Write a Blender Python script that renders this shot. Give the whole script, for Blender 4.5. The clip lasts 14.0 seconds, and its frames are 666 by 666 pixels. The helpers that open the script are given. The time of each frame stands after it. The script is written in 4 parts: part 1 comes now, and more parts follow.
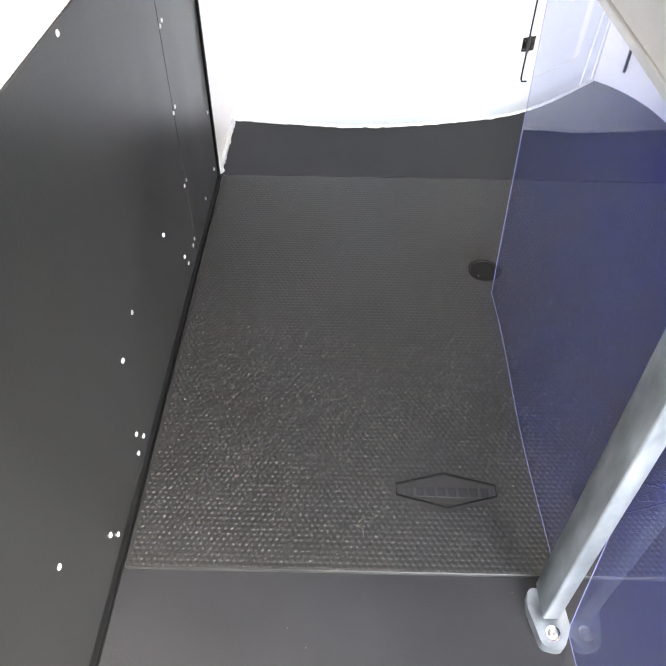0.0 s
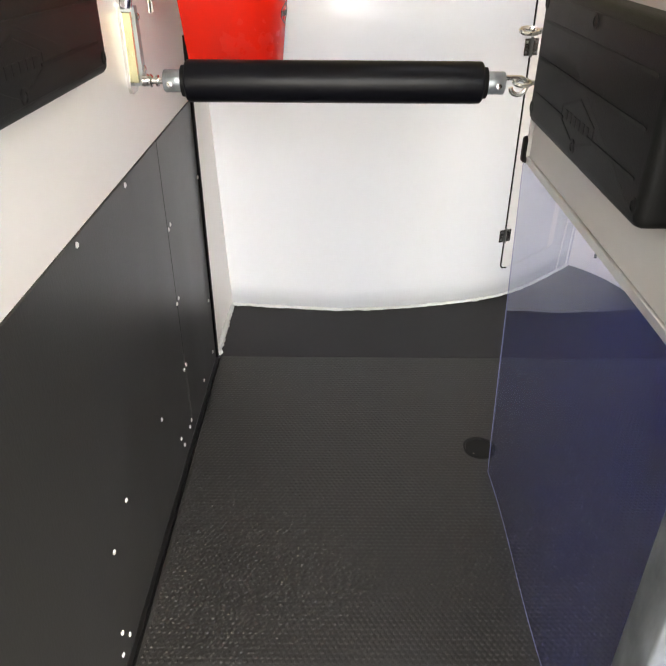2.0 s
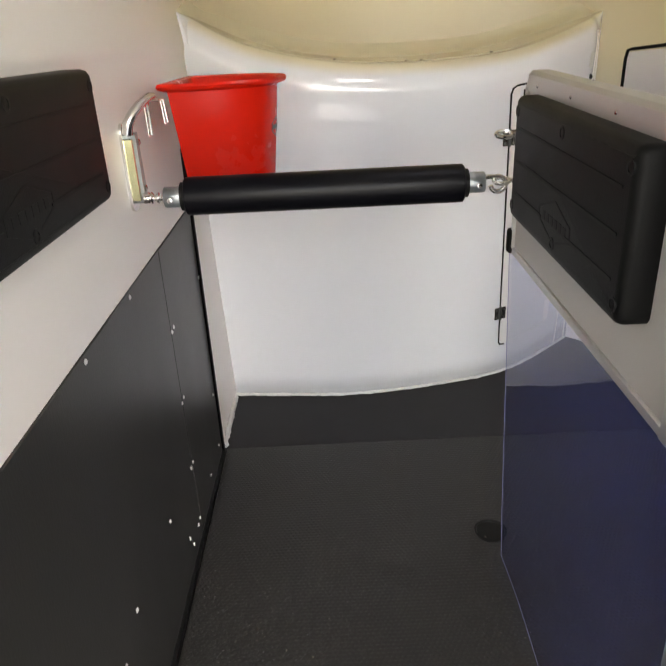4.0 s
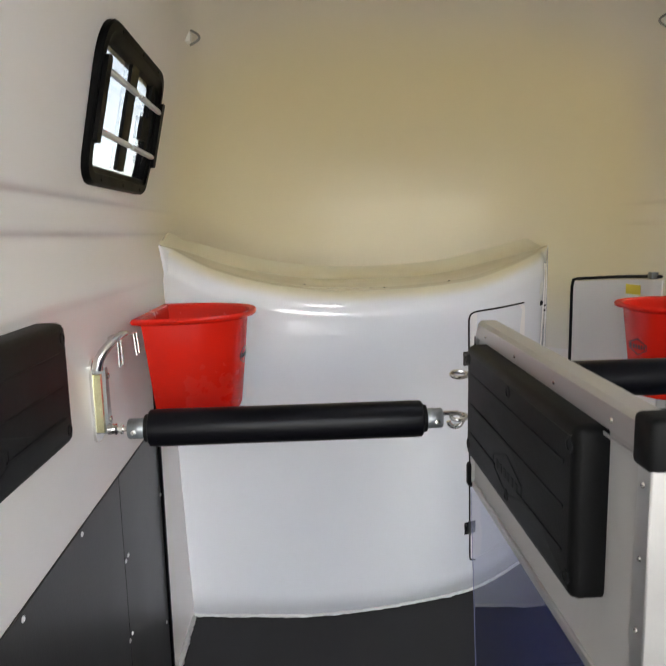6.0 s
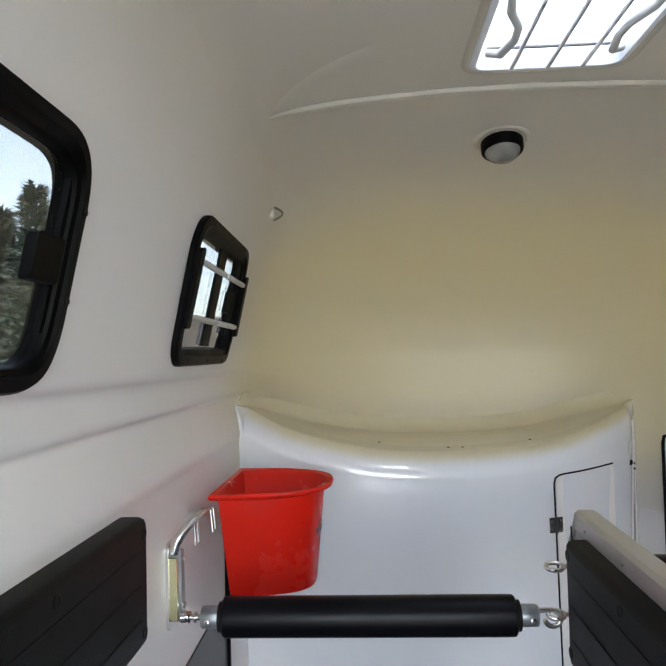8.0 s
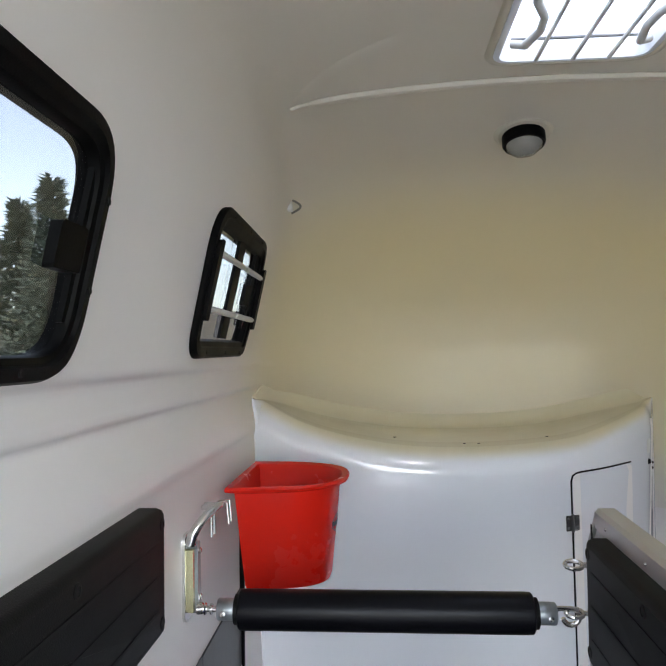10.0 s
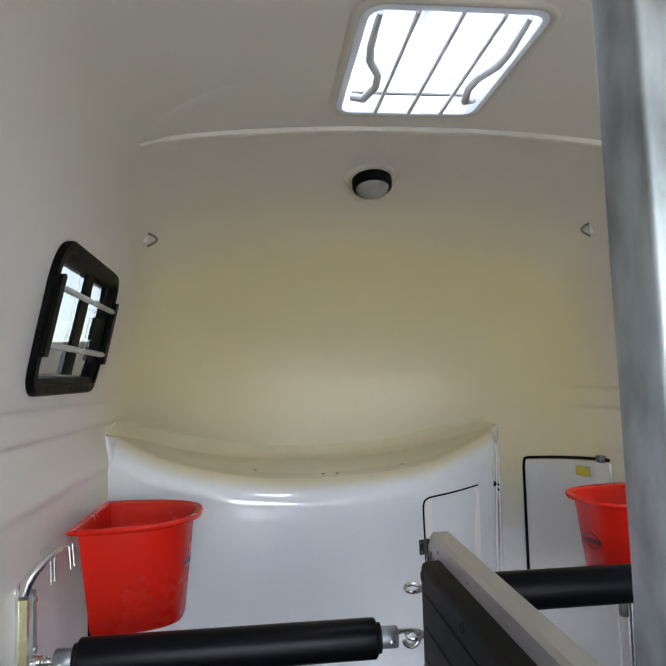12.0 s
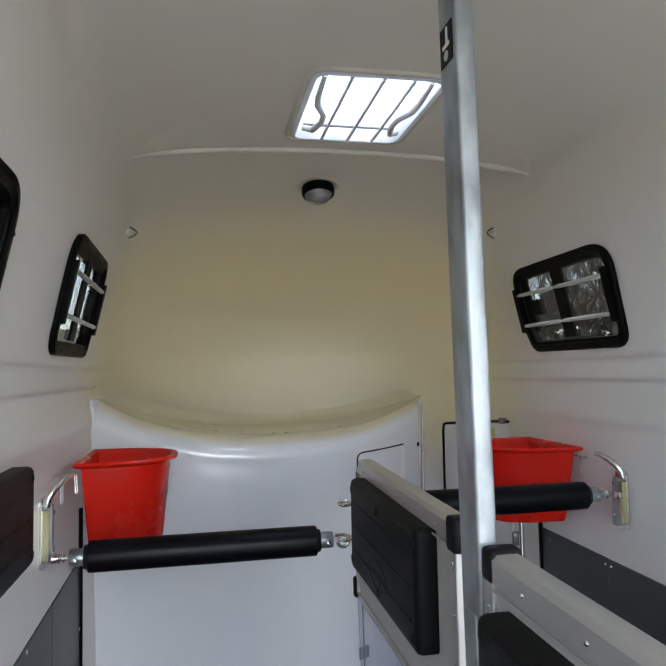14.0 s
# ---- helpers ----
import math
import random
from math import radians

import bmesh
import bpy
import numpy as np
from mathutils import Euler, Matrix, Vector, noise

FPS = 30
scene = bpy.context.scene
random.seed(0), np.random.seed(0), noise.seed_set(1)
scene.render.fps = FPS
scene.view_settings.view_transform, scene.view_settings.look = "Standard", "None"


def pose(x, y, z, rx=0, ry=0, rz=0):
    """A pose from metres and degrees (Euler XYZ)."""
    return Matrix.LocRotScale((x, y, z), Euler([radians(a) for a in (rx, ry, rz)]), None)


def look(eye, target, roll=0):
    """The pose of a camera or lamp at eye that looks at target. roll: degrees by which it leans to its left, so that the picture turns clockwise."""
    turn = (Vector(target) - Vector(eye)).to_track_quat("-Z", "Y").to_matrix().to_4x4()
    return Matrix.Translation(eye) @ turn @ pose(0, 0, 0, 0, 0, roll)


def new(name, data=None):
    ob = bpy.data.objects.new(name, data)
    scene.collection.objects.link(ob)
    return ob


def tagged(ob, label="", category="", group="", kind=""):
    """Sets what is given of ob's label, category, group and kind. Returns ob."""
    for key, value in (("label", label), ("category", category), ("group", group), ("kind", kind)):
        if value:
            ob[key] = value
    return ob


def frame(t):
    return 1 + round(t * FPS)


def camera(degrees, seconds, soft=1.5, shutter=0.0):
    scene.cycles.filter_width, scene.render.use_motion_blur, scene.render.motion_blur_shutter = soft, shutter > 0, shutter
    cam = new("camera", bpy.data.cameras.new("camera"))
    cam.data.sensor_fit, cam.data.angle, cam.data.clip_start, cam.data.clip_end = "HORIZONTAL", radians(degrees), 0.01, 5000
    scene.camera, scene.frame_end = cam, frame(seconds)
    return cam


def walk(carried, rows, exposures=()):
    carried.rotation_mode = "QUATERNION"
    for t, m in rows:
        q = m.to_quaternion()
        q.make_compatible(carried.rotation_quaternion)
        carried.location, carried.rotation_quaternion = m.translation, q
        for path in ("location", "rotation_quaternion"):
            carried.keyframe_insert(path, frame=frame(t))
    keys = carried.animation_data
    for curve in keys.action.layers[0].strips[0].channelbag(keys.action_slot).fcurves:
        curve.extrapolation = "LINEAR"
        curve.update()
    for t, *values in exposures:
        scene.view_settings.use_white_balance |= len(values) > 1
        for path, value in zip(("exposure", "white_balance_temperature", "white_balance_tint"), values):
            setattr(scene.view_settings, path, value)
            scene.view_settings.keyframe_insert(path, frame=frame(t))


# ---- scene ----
cam = camera(53.8, 14.0, shutter=0.3)
PATH = [
    (0, (-0.446, 0.882, 1.207), (-0.456, 2.285, -0.218), 0.9),
    (0.5, (-0.44, 0.887, 1.215), (-0.432, 2.359, -0.139), -0.7),
    (1, (-0.44, 0.886, 1.238), (-0.406, 2.501, 0.06), -1.0),
    (1.5, (-0.451, 0.885, 1.244), (-0.433, 2.546, 0.129), 0.9),
    (2, (-0.449, 0.88, 1.248), (-0.449, 2.598, 0.224), 0.4),
    (2.2, (-0.446, 0.88, 1.249), (-0.446, 2.613, 0.25), -0.4),
    (4.5, (-0.439, 0.86, 1.327), (-0.441, 2.753, 0.681), -2.8),
    (5, (-0.419, 0.852, 1.346), (-0.391, 2.822, 1.004), 0.7),
    (5.5, (-0.41, 0.869, 1.362), (-0.385, 2.833, 0.988), -1.5),
    (6, (-0.408, 0.881, 1.414), (-0.319, 2.856, 1.113), -1.3),
    (6.5, (-0.416, 0.894, 1.488), (-0.305, 2.884, 1.32), 0.0),
    (7, (-0.435, 0.901, 1.536), (-0.377, 2.899, 1.6), 0.3),
    (7.5, (-0.435, 0.904, 1.533), (-0.444, 2.901, 1.64), -1.7),
    (8, (-0.441, 0.912, 1.531), (-0.538, 2.908, 1.61), -1.4),
    (8.2, (-0.448, 0.918, 1.529), (-0.546, 2.913, 1.615), -0.9),
    (10.5, (-0.454, 0.92, 1.528), (-0.593, 2.914, 1.59), -0.8),
    (11, (-0.424, 0.917, 1.533), (-0.391, 2.915, 1.625), -1.0),
    (11.5, (-0.402, 0.909, 1.539), (-0.228, 2.897, 1.67), -1.2),
    (12, (-0.388, 0.888, 1.537), (-0.157, 2.869, 1.685), -1.5),
    (12.5, (-0.357, 0.83, 1.532), (-0.115, 2.805, 1.732), -1.9),
    (13, (-0.354, 0.755, 1.529), (-0.058, 2.717, 1.779), -2.6),
    (13.5, (-0.424, 0.588, 1.467), (-0.056, 2.55, 1.594), -2.9),
    (14, (-0.462, 0.47, 1.464), (-0.065, 2.427, 1.584), -1.1),
]
EXPOSURES = [(0, 4.93, 6900, 9), (1.0, 4.28, 7620, 9), (2.2, 4.03, 7700, 10), (4.3, 3.43, 7680, 11), (5.5, 3.37, 7310, 11), (6.5, 3.29, 6720, 9), (8.2, 3.14, 6430, 8), (10.3, 3.11, 6370, 9), (12.0, 3.08, 6300, 8), (13.0, 2.86, 6250, 8), (14, 2.78, 6330, 8)]
walk(cam, [(t, look(eye, target, roll)) for t, eye, target, roll in PATH], EXPOSURES)

# ---- world and light ----
world = bpy.data.worlds.new("sky")
scene.world = world
world.use_nodes = True
wn = world.node_tree
wn.nodes.clear()
sky = wn.nodes.new("ShaderNodeTexSky")
sky.sky_type = "NISHITA"
sky.sun_disc = False
sky.sun_elevation = radians(48)
sky.sun_rotation = radians(148)
sky.air_density, sky.dust_density, sky.ozone_density = 1.0, 1.5, 1.0
wbg = wn.nodes.new("ShaderNodeBackground")
wbg.inputs["Strength"].default_value = 0.15
wout = wn.nodes.new("ShaderNodeOutputWorld")
cloud = wn.nodes.new("ShaderNodeHueSaturation")
cloud.inputs["Saturation"].default_value = 0.62
wn.links.new(sky.outputs[0], cloud.inputs["Color"])
wn.links.new(cloud.outputs[0], wbg.inputs[0])
wn.links.new(wbg.outputs[0], wout.inputs[0])
sun_data = bpy.data.lights.new("sun", "SUN")
sun_data.energy, sun_data.angle, sun_data.color = 0.30, radians(30), (1.0, 0.98, 0.95)
sun = new("sun", sun_data)
sun.matrix_world = look((4.0, -5.5, 9.6), (0, 1.0, 1.0))


# ---- materials ----
def surface(name, color, rough=0.5, metal=0.0, var=0.10, scale=6.0, bump=0.05, bscale=120.0, coat=0.0, rvar=0.05, stretch=(1, 1, 1)):
    m = bpy.data.materials.new(name)
    m.use_nodes = True
    nt = m.node_tree
    bsdf = nt.nodes["Principled BSDF"]
    tc = nt.nodes.new("ShaderNodeTexCoord")
    mp = nt.nodes.new("ShaderNodeMapping")
    mp.inputs["Scale"].default_value = stretch
    nt.links.new(tc.outputs["Object"], mp.inputs[0])
    big = nt.nodes.new("ShaderNodeTexNoise")
    big.inputs["Scale"].default_value, big.inputs["Detail"].default_value = scale, 5
    fine = nt.nodes.new("ShaderNodeTexNoise")
    fine.inputs["Scale"].default_value, fine.inputs["Detail"].default_value = bscale, 3
    nt.links.new(mp.outputs[0], big.inputs["Vector"])
    nt.links.new(mp.outputs[0], fine.inputs["Vector"])
    mixn = nt.nodes.new("ShaderNodeMath")
    mixn.operation = "MULTIPLY_ADD"
    nt.links.new(fine.outputs[0], mixn.inputs[0])
    mixn.inputs[1].default_value = 0.3
    nt.links.new(big.outputs[0], mixn.inputs[2])
    ramp = nt.nodes.new("ShaderNodeMapRange")
    ramp.inputs[1].default_value, ramp.inputs[2].default_value = 0.35, 0.95
    nt.links.new(mixn.outputs[0], ramp.inputs[0])
    mix = nt.nodes.new("ShaderNodeMix")
    mix.data_type = "RGBA"
    mix.inputs[6].default_value = (*[c * (1 - var) for c in color], 1)
    mix.inputs[7].default_value = (*[min(1, c * (1 + var)) for c in color], 1)
    nt.links.new(ramp.outputs[0], mix.inputs[0])
    nt.links.new(mix.outputs[2], bsdf.inputs["Base Color"])
    rr = nt.nodes.new("ShaderNodeMapRange")
    rr.inputs[3].default_value, rr.inputs[4].default_value = max(0.02, rough - rvar), min(1, rough + rvar)
    nt.links.new(ramp.outputs[0], rr.inputs[0])
    nt.links.new(rr.outputs[0], bsdf.inputs["Roughness"])
    bsdf.inputs["Metallic"].default_value = metal
    bsdf.inputs["Coat Weight"].default_value = coat
    bsdf.inputs["Coat Roughness"].default_value = 0.08
    if bump:
        bp = nt.nodes.new("ShaderNodeBump")
        bp.inputs["Strength"].default_value, bp.inputs["Distance"].default_value = bump, 0.004
        nt.links.new(fine.outputs[0], bp.inputs["Height"])
        nt.links.new(bp.outputs[0], bsdf.inputs["Normal"])
    return m


def add_translucent(m, color, amount):
    nt = m.node_tree
    bsdf = nt.nodes["Principled BSDF"]
    out = next(n for n in nt.nodes if n.type == "OUTPUT_MATERIAL")
    tr = nt.nodes.new("ShaderNodeBsdfTranslucent")
    tr.inputs[0].default_value = (*color, 1)
    mx = nt.nodes.new("ShaderNodeMixShader")
    mx.inputs[0].default_value = amount
    nt.links.new(bsdf.outputs[0], mx.inputs[1])
    nt.links.new(tr.outputs[0], mx.inputs[2])
    nt.links.new(mx.outputs[0], out.inputs[0])
    return m


def clear_pane(name, tint, haze, haze_amount, rough=0.02, milky=False):
    """A thin clear sheet: tinted, a little hazy, and mirror-like at grazing angles."""
    m = bpy.data.materials.new(name)
    m.use_nodes = True
    nt = m.node_tree
    nt.nodes.clear()
    out = nt.nodes.new("ShaderNodeOutputMaterial")
    tr = nt.nodes.new("ShaderNodeBsdfTransparent")
    tr.inputs[0].default_value = (*tint, 1)
    df = nt.nodes.new("ShaderNodeBsdfTranslucent" if milky else "ShaderNodeBsdfDiffuse")
    df.inputs[0].default_value = (*haze, 1)
    gl = nt.nodes.new("ShaderNodeBsdfGlossy")
    gl.inputs["Roughness"].default_value = rough
    lw = nt.nodes.new("ShaderNodeLayerWeight")
    lw.inputs[0].default_value = 0.5
    p5 = nt.nodes.new("ShaderNodeMath")
    p5.operation = "POWER"
    p5.inputs[1].default_value = 5.0
    nt.links.new(lw.outputs["Facing"], p5.inputs[0])
    fr = nt.nodes.new("ShaderNodeMath")
    fr.operation = "MULTIPLY_ADD"
    fr.inputs[1].default_value, fr.inputs[2].default_value = 0.95, 0.045
    nt.links.new(p5.outputs[0], fr.inputs[0])
    m1, m2 = nt.nodes.new("ShaderNodeMixShader"), nt.nodes.new("ShaderNodeMixShader")
    m1.inputs[0].default_value = haze_amount
    nt.links.new(tr.outputs[0], m1.inputs[1])
    nt.links.new(df.outputs[0], m1.inputs[2])
    nt.links.new(fr.outputs[0], m2.inputs[0])
    nt.links.new(m1.outputs[0], m2.inputs[1])
    nt.links.new(gl.outputs[0], m2.inputs[2])
    nt.links.new(m2.outputs[0], out.inputs[0])
    return m


def locker_material():
    """Glossy white gelcoat that blends to cream where its face turns upward."""
    m = surface("locker_gelcoat", (0.72, 0.735, 0.778), 0.04, var=0.015, scale=2.0, bump=0.004, bscale=9, rvar=0.01)
    nt = m.node_tree
    bsdf = nt.nodes["Principled BSDF"]
    bsdf.inputs["Specular IOR Level"].default_value = 1.0
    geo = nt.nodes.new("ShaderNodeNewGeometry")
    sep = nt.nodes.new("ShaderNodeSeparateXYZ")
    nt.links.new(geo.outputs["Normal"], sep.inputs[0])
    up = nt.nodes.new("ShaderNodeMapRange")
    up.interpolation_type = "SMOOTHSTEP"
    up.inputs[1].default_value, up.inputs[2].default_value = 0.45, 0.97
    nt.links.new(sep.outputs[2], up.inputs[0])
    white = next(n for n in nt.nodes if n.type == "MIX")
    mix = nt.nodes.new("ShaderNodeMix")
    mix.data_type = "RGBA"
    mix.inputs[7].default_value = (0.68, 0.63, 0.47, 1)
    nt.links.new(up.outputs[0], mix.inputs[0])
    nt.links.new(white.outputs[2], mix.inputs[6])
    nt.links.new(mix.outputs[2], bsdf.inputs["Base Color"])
    return m


LOCKER = locker_material()
GELCOAT = surface("white_gelcoat", (0.80, 0.78, 0.77), 0.10, var=0.02, scale=2.0, bump=0.012, bscale=12, rvar=0.03, coat=0.0)
SIDEWALL = surface("painted_side_panel", (0.78, 0.75, 0.735), 0.38, var=0.025, scale=2.0, bump=0.03, bscale=60)


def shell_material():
    """White gelcoat, creamier with height up to the roof, passing into bare cream fibreglass that lets some daylight
    through in the nose.
    """
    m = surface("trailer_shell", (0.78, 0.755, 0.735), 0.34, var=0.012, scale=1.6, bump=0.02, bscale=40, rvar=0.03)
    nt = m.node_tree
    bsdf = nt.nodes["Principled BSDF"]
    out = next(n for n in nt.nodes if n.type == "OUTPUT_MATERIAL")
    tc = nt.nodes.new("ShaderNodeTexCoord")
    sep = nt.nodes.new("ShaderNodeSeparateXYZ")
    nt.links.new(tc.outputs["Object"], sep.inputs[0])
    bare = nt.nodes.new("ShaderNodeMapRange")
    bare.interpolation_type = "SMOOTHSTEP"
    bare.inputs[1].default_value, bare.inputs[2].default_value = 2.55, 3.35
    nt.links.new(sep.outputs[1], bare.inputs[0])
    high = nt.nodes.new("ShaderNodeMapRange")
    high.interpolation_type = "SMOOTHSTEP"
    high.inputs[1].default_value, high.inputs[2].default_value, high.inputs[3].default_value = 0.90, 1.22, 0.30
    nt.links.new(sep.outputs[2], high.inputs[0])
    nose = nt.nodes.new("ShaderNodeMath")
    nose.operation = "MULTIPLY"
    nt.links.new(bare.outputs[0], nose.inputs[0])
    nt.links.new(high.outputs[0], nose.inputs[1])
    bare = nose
    # Part of the cream also comes in with height, up to 0.6.
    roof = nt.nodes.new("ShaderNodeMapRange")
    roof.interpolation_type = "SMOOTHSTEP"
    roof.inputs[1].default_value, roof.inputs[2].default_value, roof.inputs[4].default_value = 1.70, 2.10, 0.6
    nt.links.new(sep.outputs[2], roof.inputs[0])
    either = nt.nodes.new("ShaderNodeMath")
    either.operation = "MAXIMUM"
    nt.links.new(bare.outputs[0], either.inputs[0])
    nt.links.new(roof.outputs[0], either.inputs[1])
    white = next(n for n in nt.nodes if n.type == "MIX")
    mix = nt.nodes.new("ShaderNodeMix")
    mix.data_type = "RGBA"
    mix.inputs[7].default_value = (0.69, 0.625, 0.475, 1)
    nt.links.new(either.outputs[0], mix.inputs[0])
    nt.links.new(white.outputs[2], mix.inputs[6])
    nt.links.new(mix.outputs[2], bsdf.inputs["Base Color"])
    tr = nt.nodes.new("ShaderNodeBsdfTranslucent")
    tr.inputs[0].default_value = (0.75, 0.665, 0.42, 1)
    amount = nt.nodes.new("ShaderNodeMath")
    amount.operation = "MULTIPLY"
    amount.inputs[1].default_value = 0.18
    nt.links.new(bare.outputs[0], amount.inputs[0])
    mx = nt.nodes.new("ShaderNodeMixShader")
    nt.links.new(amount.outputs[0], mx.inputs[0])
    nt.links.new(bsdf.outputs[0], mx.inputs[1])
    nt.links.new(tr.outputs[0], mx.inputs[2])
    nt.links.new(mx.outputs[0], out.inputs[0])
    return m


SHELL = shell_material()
SHELF = surface("cream_gloss_fibreglass", (0.68, 0.63, 0.47), 0.16, var=0.03, scale=2.0, bump=0.008, bscale=14, rvar=0.04)
HOOD = surface("cream_fibreglass", (0.62, 0.57, 0.46), 0.35, var=0.03, scale=1.5, bump=0.04, bscale=25)
KICK = surface("black_plastic_kick_sheet", (0.031, 0.031, 0.0305), 0.36, var=0.22, scale=5.0, bump=0.05, bscale=220, stretch=(1, 1, 0.35))
RUBBER = surface("black_rubber_floor", (0.029, 0.0285, 0.030), 0.6, var=0.18, scale=5.0, bump=0.15, bscale=320)
MAT = surface("studded_rubber_mat", (0.024, 0.0232, 0.022), 0.50, var=0.16, scale=4.0, bump=0.008, bscale=160)
PAD = surface("black_pvc_pad", (0.0055, 0.0055, 0.0055), 0.48, var=0.15, scale=9.0, bump=0.12, bscale=400)
FOAM = surface("black_tube_foam", (0.003, 0.003, 0.0045), 0.33, var=0.15, scale=12.0, bump=0.05, bscale=200)
ALU = surface("anodised_aluminium", (0.58, 0.57, 0.55), 0.42, metal=0.75, var=0.06, scale=8, bump=0.03, bscale=200, stretch=(1, 0.1, 1))
PANEL = surface("grey_partition_panel", (0.50, 0.485, 0.46), 0.45, var=0.04, scale=4, bump=0.03, bscale=150)
ZINC = surface("galvanised_steel", (0.36, 0.385, 0.40), 0.46, metal=0.75, var=0.55, scale=24, bump=0.28, bscale=40, rvar=0.16, stretch=(1, 1, 0.45))
RIVET = surface("bright_aluminium_rivet", (0.85, 0.85, 0.83), 0.45, metal=0.35, var=0.05, scale=30, bump=0)
CHROME = surface("bright_zinc_plate", (0.72, 0.71, 0.69), 0.20, metal=1.0, var=0.08, scale=30, bump=0.02, bscale=200)
YELLOW_ZINC = surface("yellow_chromate_steel", (0.66, 0.63, 0.38), 0.25, metal=0.95, var=0.12, scale=20, bump=0.02, bscale=150)
RED = add_translucent(surface("red_plastic", (0.74, 0.020, 0.009), 0.26, var=0.02, scale=4, bump=0.0, bscale=40), (0.85, 0.03, 0.012), 0.30)
FRAME_BLACK = surface("black_window_frame", (0.0025, 0.0025, 0.0025), 0.45, var=0.15, scale=20, bump=0.06, bscale=300)
GASKET = surface("black_rubber_seal", (0.007, 0.007, 0.007), 0.55, var=0.1, scale=20, bump=0.03)
DARK = surface("dark_print", (0.03, 0.012, 0.012), 0.5, var=0.1, bump=0)
GREYBAR = surface("grey_plastic", (0.55, 0.55, 0.53), 0.45, var=0.05, scale=10, bump=0.02)
RINGMETAL = surface("dull_ring_metal", (0.22, 0.21, 0.18), 0.4, metal=0.5, var=0.1, bump=0)
WHITE = surface("white_plastic", (0.78, 0.77, 0.72), 0.35, var=0.03, scale=10, bump=0.02)
SILICONE = surface("white_sealant", (0.70, 0.70, 0.68), 0.35, var=0.08, scale=30, bump=0.3, bscale=60)
STRAW = surface("dry_straw", (0.13, 0.12, 0.095), 0.8, var=0.2, bump=0)
STEEL_DARK = surface("dark_hinge_steel", (0.16, 0.16, 0.16), 0.35, metal=0.8, var=0.15, scale=30, bump=0.02)
YELLOW = surface("yellow_label", (0.75, 0.60, 0.06), 0.45, var=0.05, bump=0)
BLUE_SHEET = clear_pane("blue_clear_vinyl", (0.85, 0.87, 0.97), (0.075, 0.10, 0.45), 0.23, 0.02)
GLASS = clear_pane("window_glass", (0.46, 0.46, 0.455), (0.3, 0.3, 0.3), 0.01)
LENS = clear_pane("lamp_lens", (0.80, 0.80, 0.77), (0.78, 0.76, 0.70), 0.30, 0.12)
DOME = clear_pane("milky_acrylic", (0.97, 0.98, 1.0), (0.97, 0.98, 1.0), 0.5, 0.1, True)
SKYFRAME = add_translucent(surface("white_skylight_frame", (0.82, 0.83, 0.85), 0.3, var=0.02, bump=0), (0.9, 0.92, 0.95), 0.4)
ASPHALT = surface("pale_concrete", (0.42, 0.41, 0.385), 0.85, var=0.3, scale=0.8, bump=0.4, bscale=40)
GRASS = surface("winter_grass", (0.07, 0.08, 0.035), 0.9, var=0.4, scale=0.4, bump=0.3, bscale=12)
BARK = surface("bark", (0.07, 0.055, 0.045), 0.9, var=0.3, scale=8, bump=0.4, bscale=30)
NEEDLES = surface("pine_needles", (0.08, 0.10, 0.072), 0.8, var=0.4, scale=2, bump=0.0)
HEDGE = surface("hedge_leaves", (0.07, 0.07, 0.055), 0.85, var=0.4, scale=1, bump=0.0)
HOUSEWALL = surface("grey_render", (0.30, 0.29, 0.27), 0.85, var=0.1, scale=1, bump=0.1)
TILES = surface("dark_roof_tiles", (0.10, 0.09, 0.085), 0.8, var=0.2, scale=2, bump=0.3, bscale=8)

for dull, spec in ((PAD, 0.12), (FOAM, 0.15), (FRAME_BLACK, 0.06), (GASKET, 0.15), (KICK, 0.34), (RUBBER, 0.14), (MAT, 0.40)):
    dull.node_tree.nodes["Principled BSDF"].inputs["Specular IOR Level"].default_value = spec

# ---- building helpers ----
XC = -0.025          # the trailer's middle
ORIGIN = {}


def thing(name, base, label, category, group="", kind=""):
    e = new(name)
    e.location = base
    ORIGIN[e.name] = Vector(base)
    return tagged(e, label, category, group, kind)


def part(name, bm, material, parent=None, label="", smooth=True, kind=""):
    """Links a bmesh, given in world metres, as one mesh object under a thing or part."""
    bmesh.ops.recalc_face_normals(bm, faces=bm.faces)
    o = ORIGIN.get(parent.name, Vector()) if parent else Vector()
    for v in bm.verts:
        v.co -= o
    me = bpy.data.meshes.new(name)
    bm.to_mesh(me)
    bm.free()
    me.materials.append(material)
    if smooth:
        me.shade_smooth()
        try:
            me.set_sharp_from_angle(angle=radians(38))
        except AttributeError:
            pass
    ob = new(name, me)
    if parent:
        ob.parent = parent
        ORIGIN[ob.name] = o
    return tagged(ob, label, "", "", kind)


def box(bm, lo, hi, bevel=0.0, seg=2):
    made = bmesh.ops.create_cube(bm, size=1.0)["verts"]
    c, s = (Vector(lo) + Vector(hi)) / 2, Vector(hi) - Vector(lo)
    for v in made:
        v.co = Vector((v.co.x * s.x, v.co.y * s.y, v.co.z * s.z)) + c
    if bevel:
        edges = list({e for v in made for e in v.link_edges})
        bmesh.ops.bevel(bm, geom=edges, offset=bevel, segments=seg, profile=0.5, affect="EDGES")
    return bm


def B(lo, hi, bevel=0.0, seg=2):
    return box(bmesh.new(), lo, hi, bevel, seg)


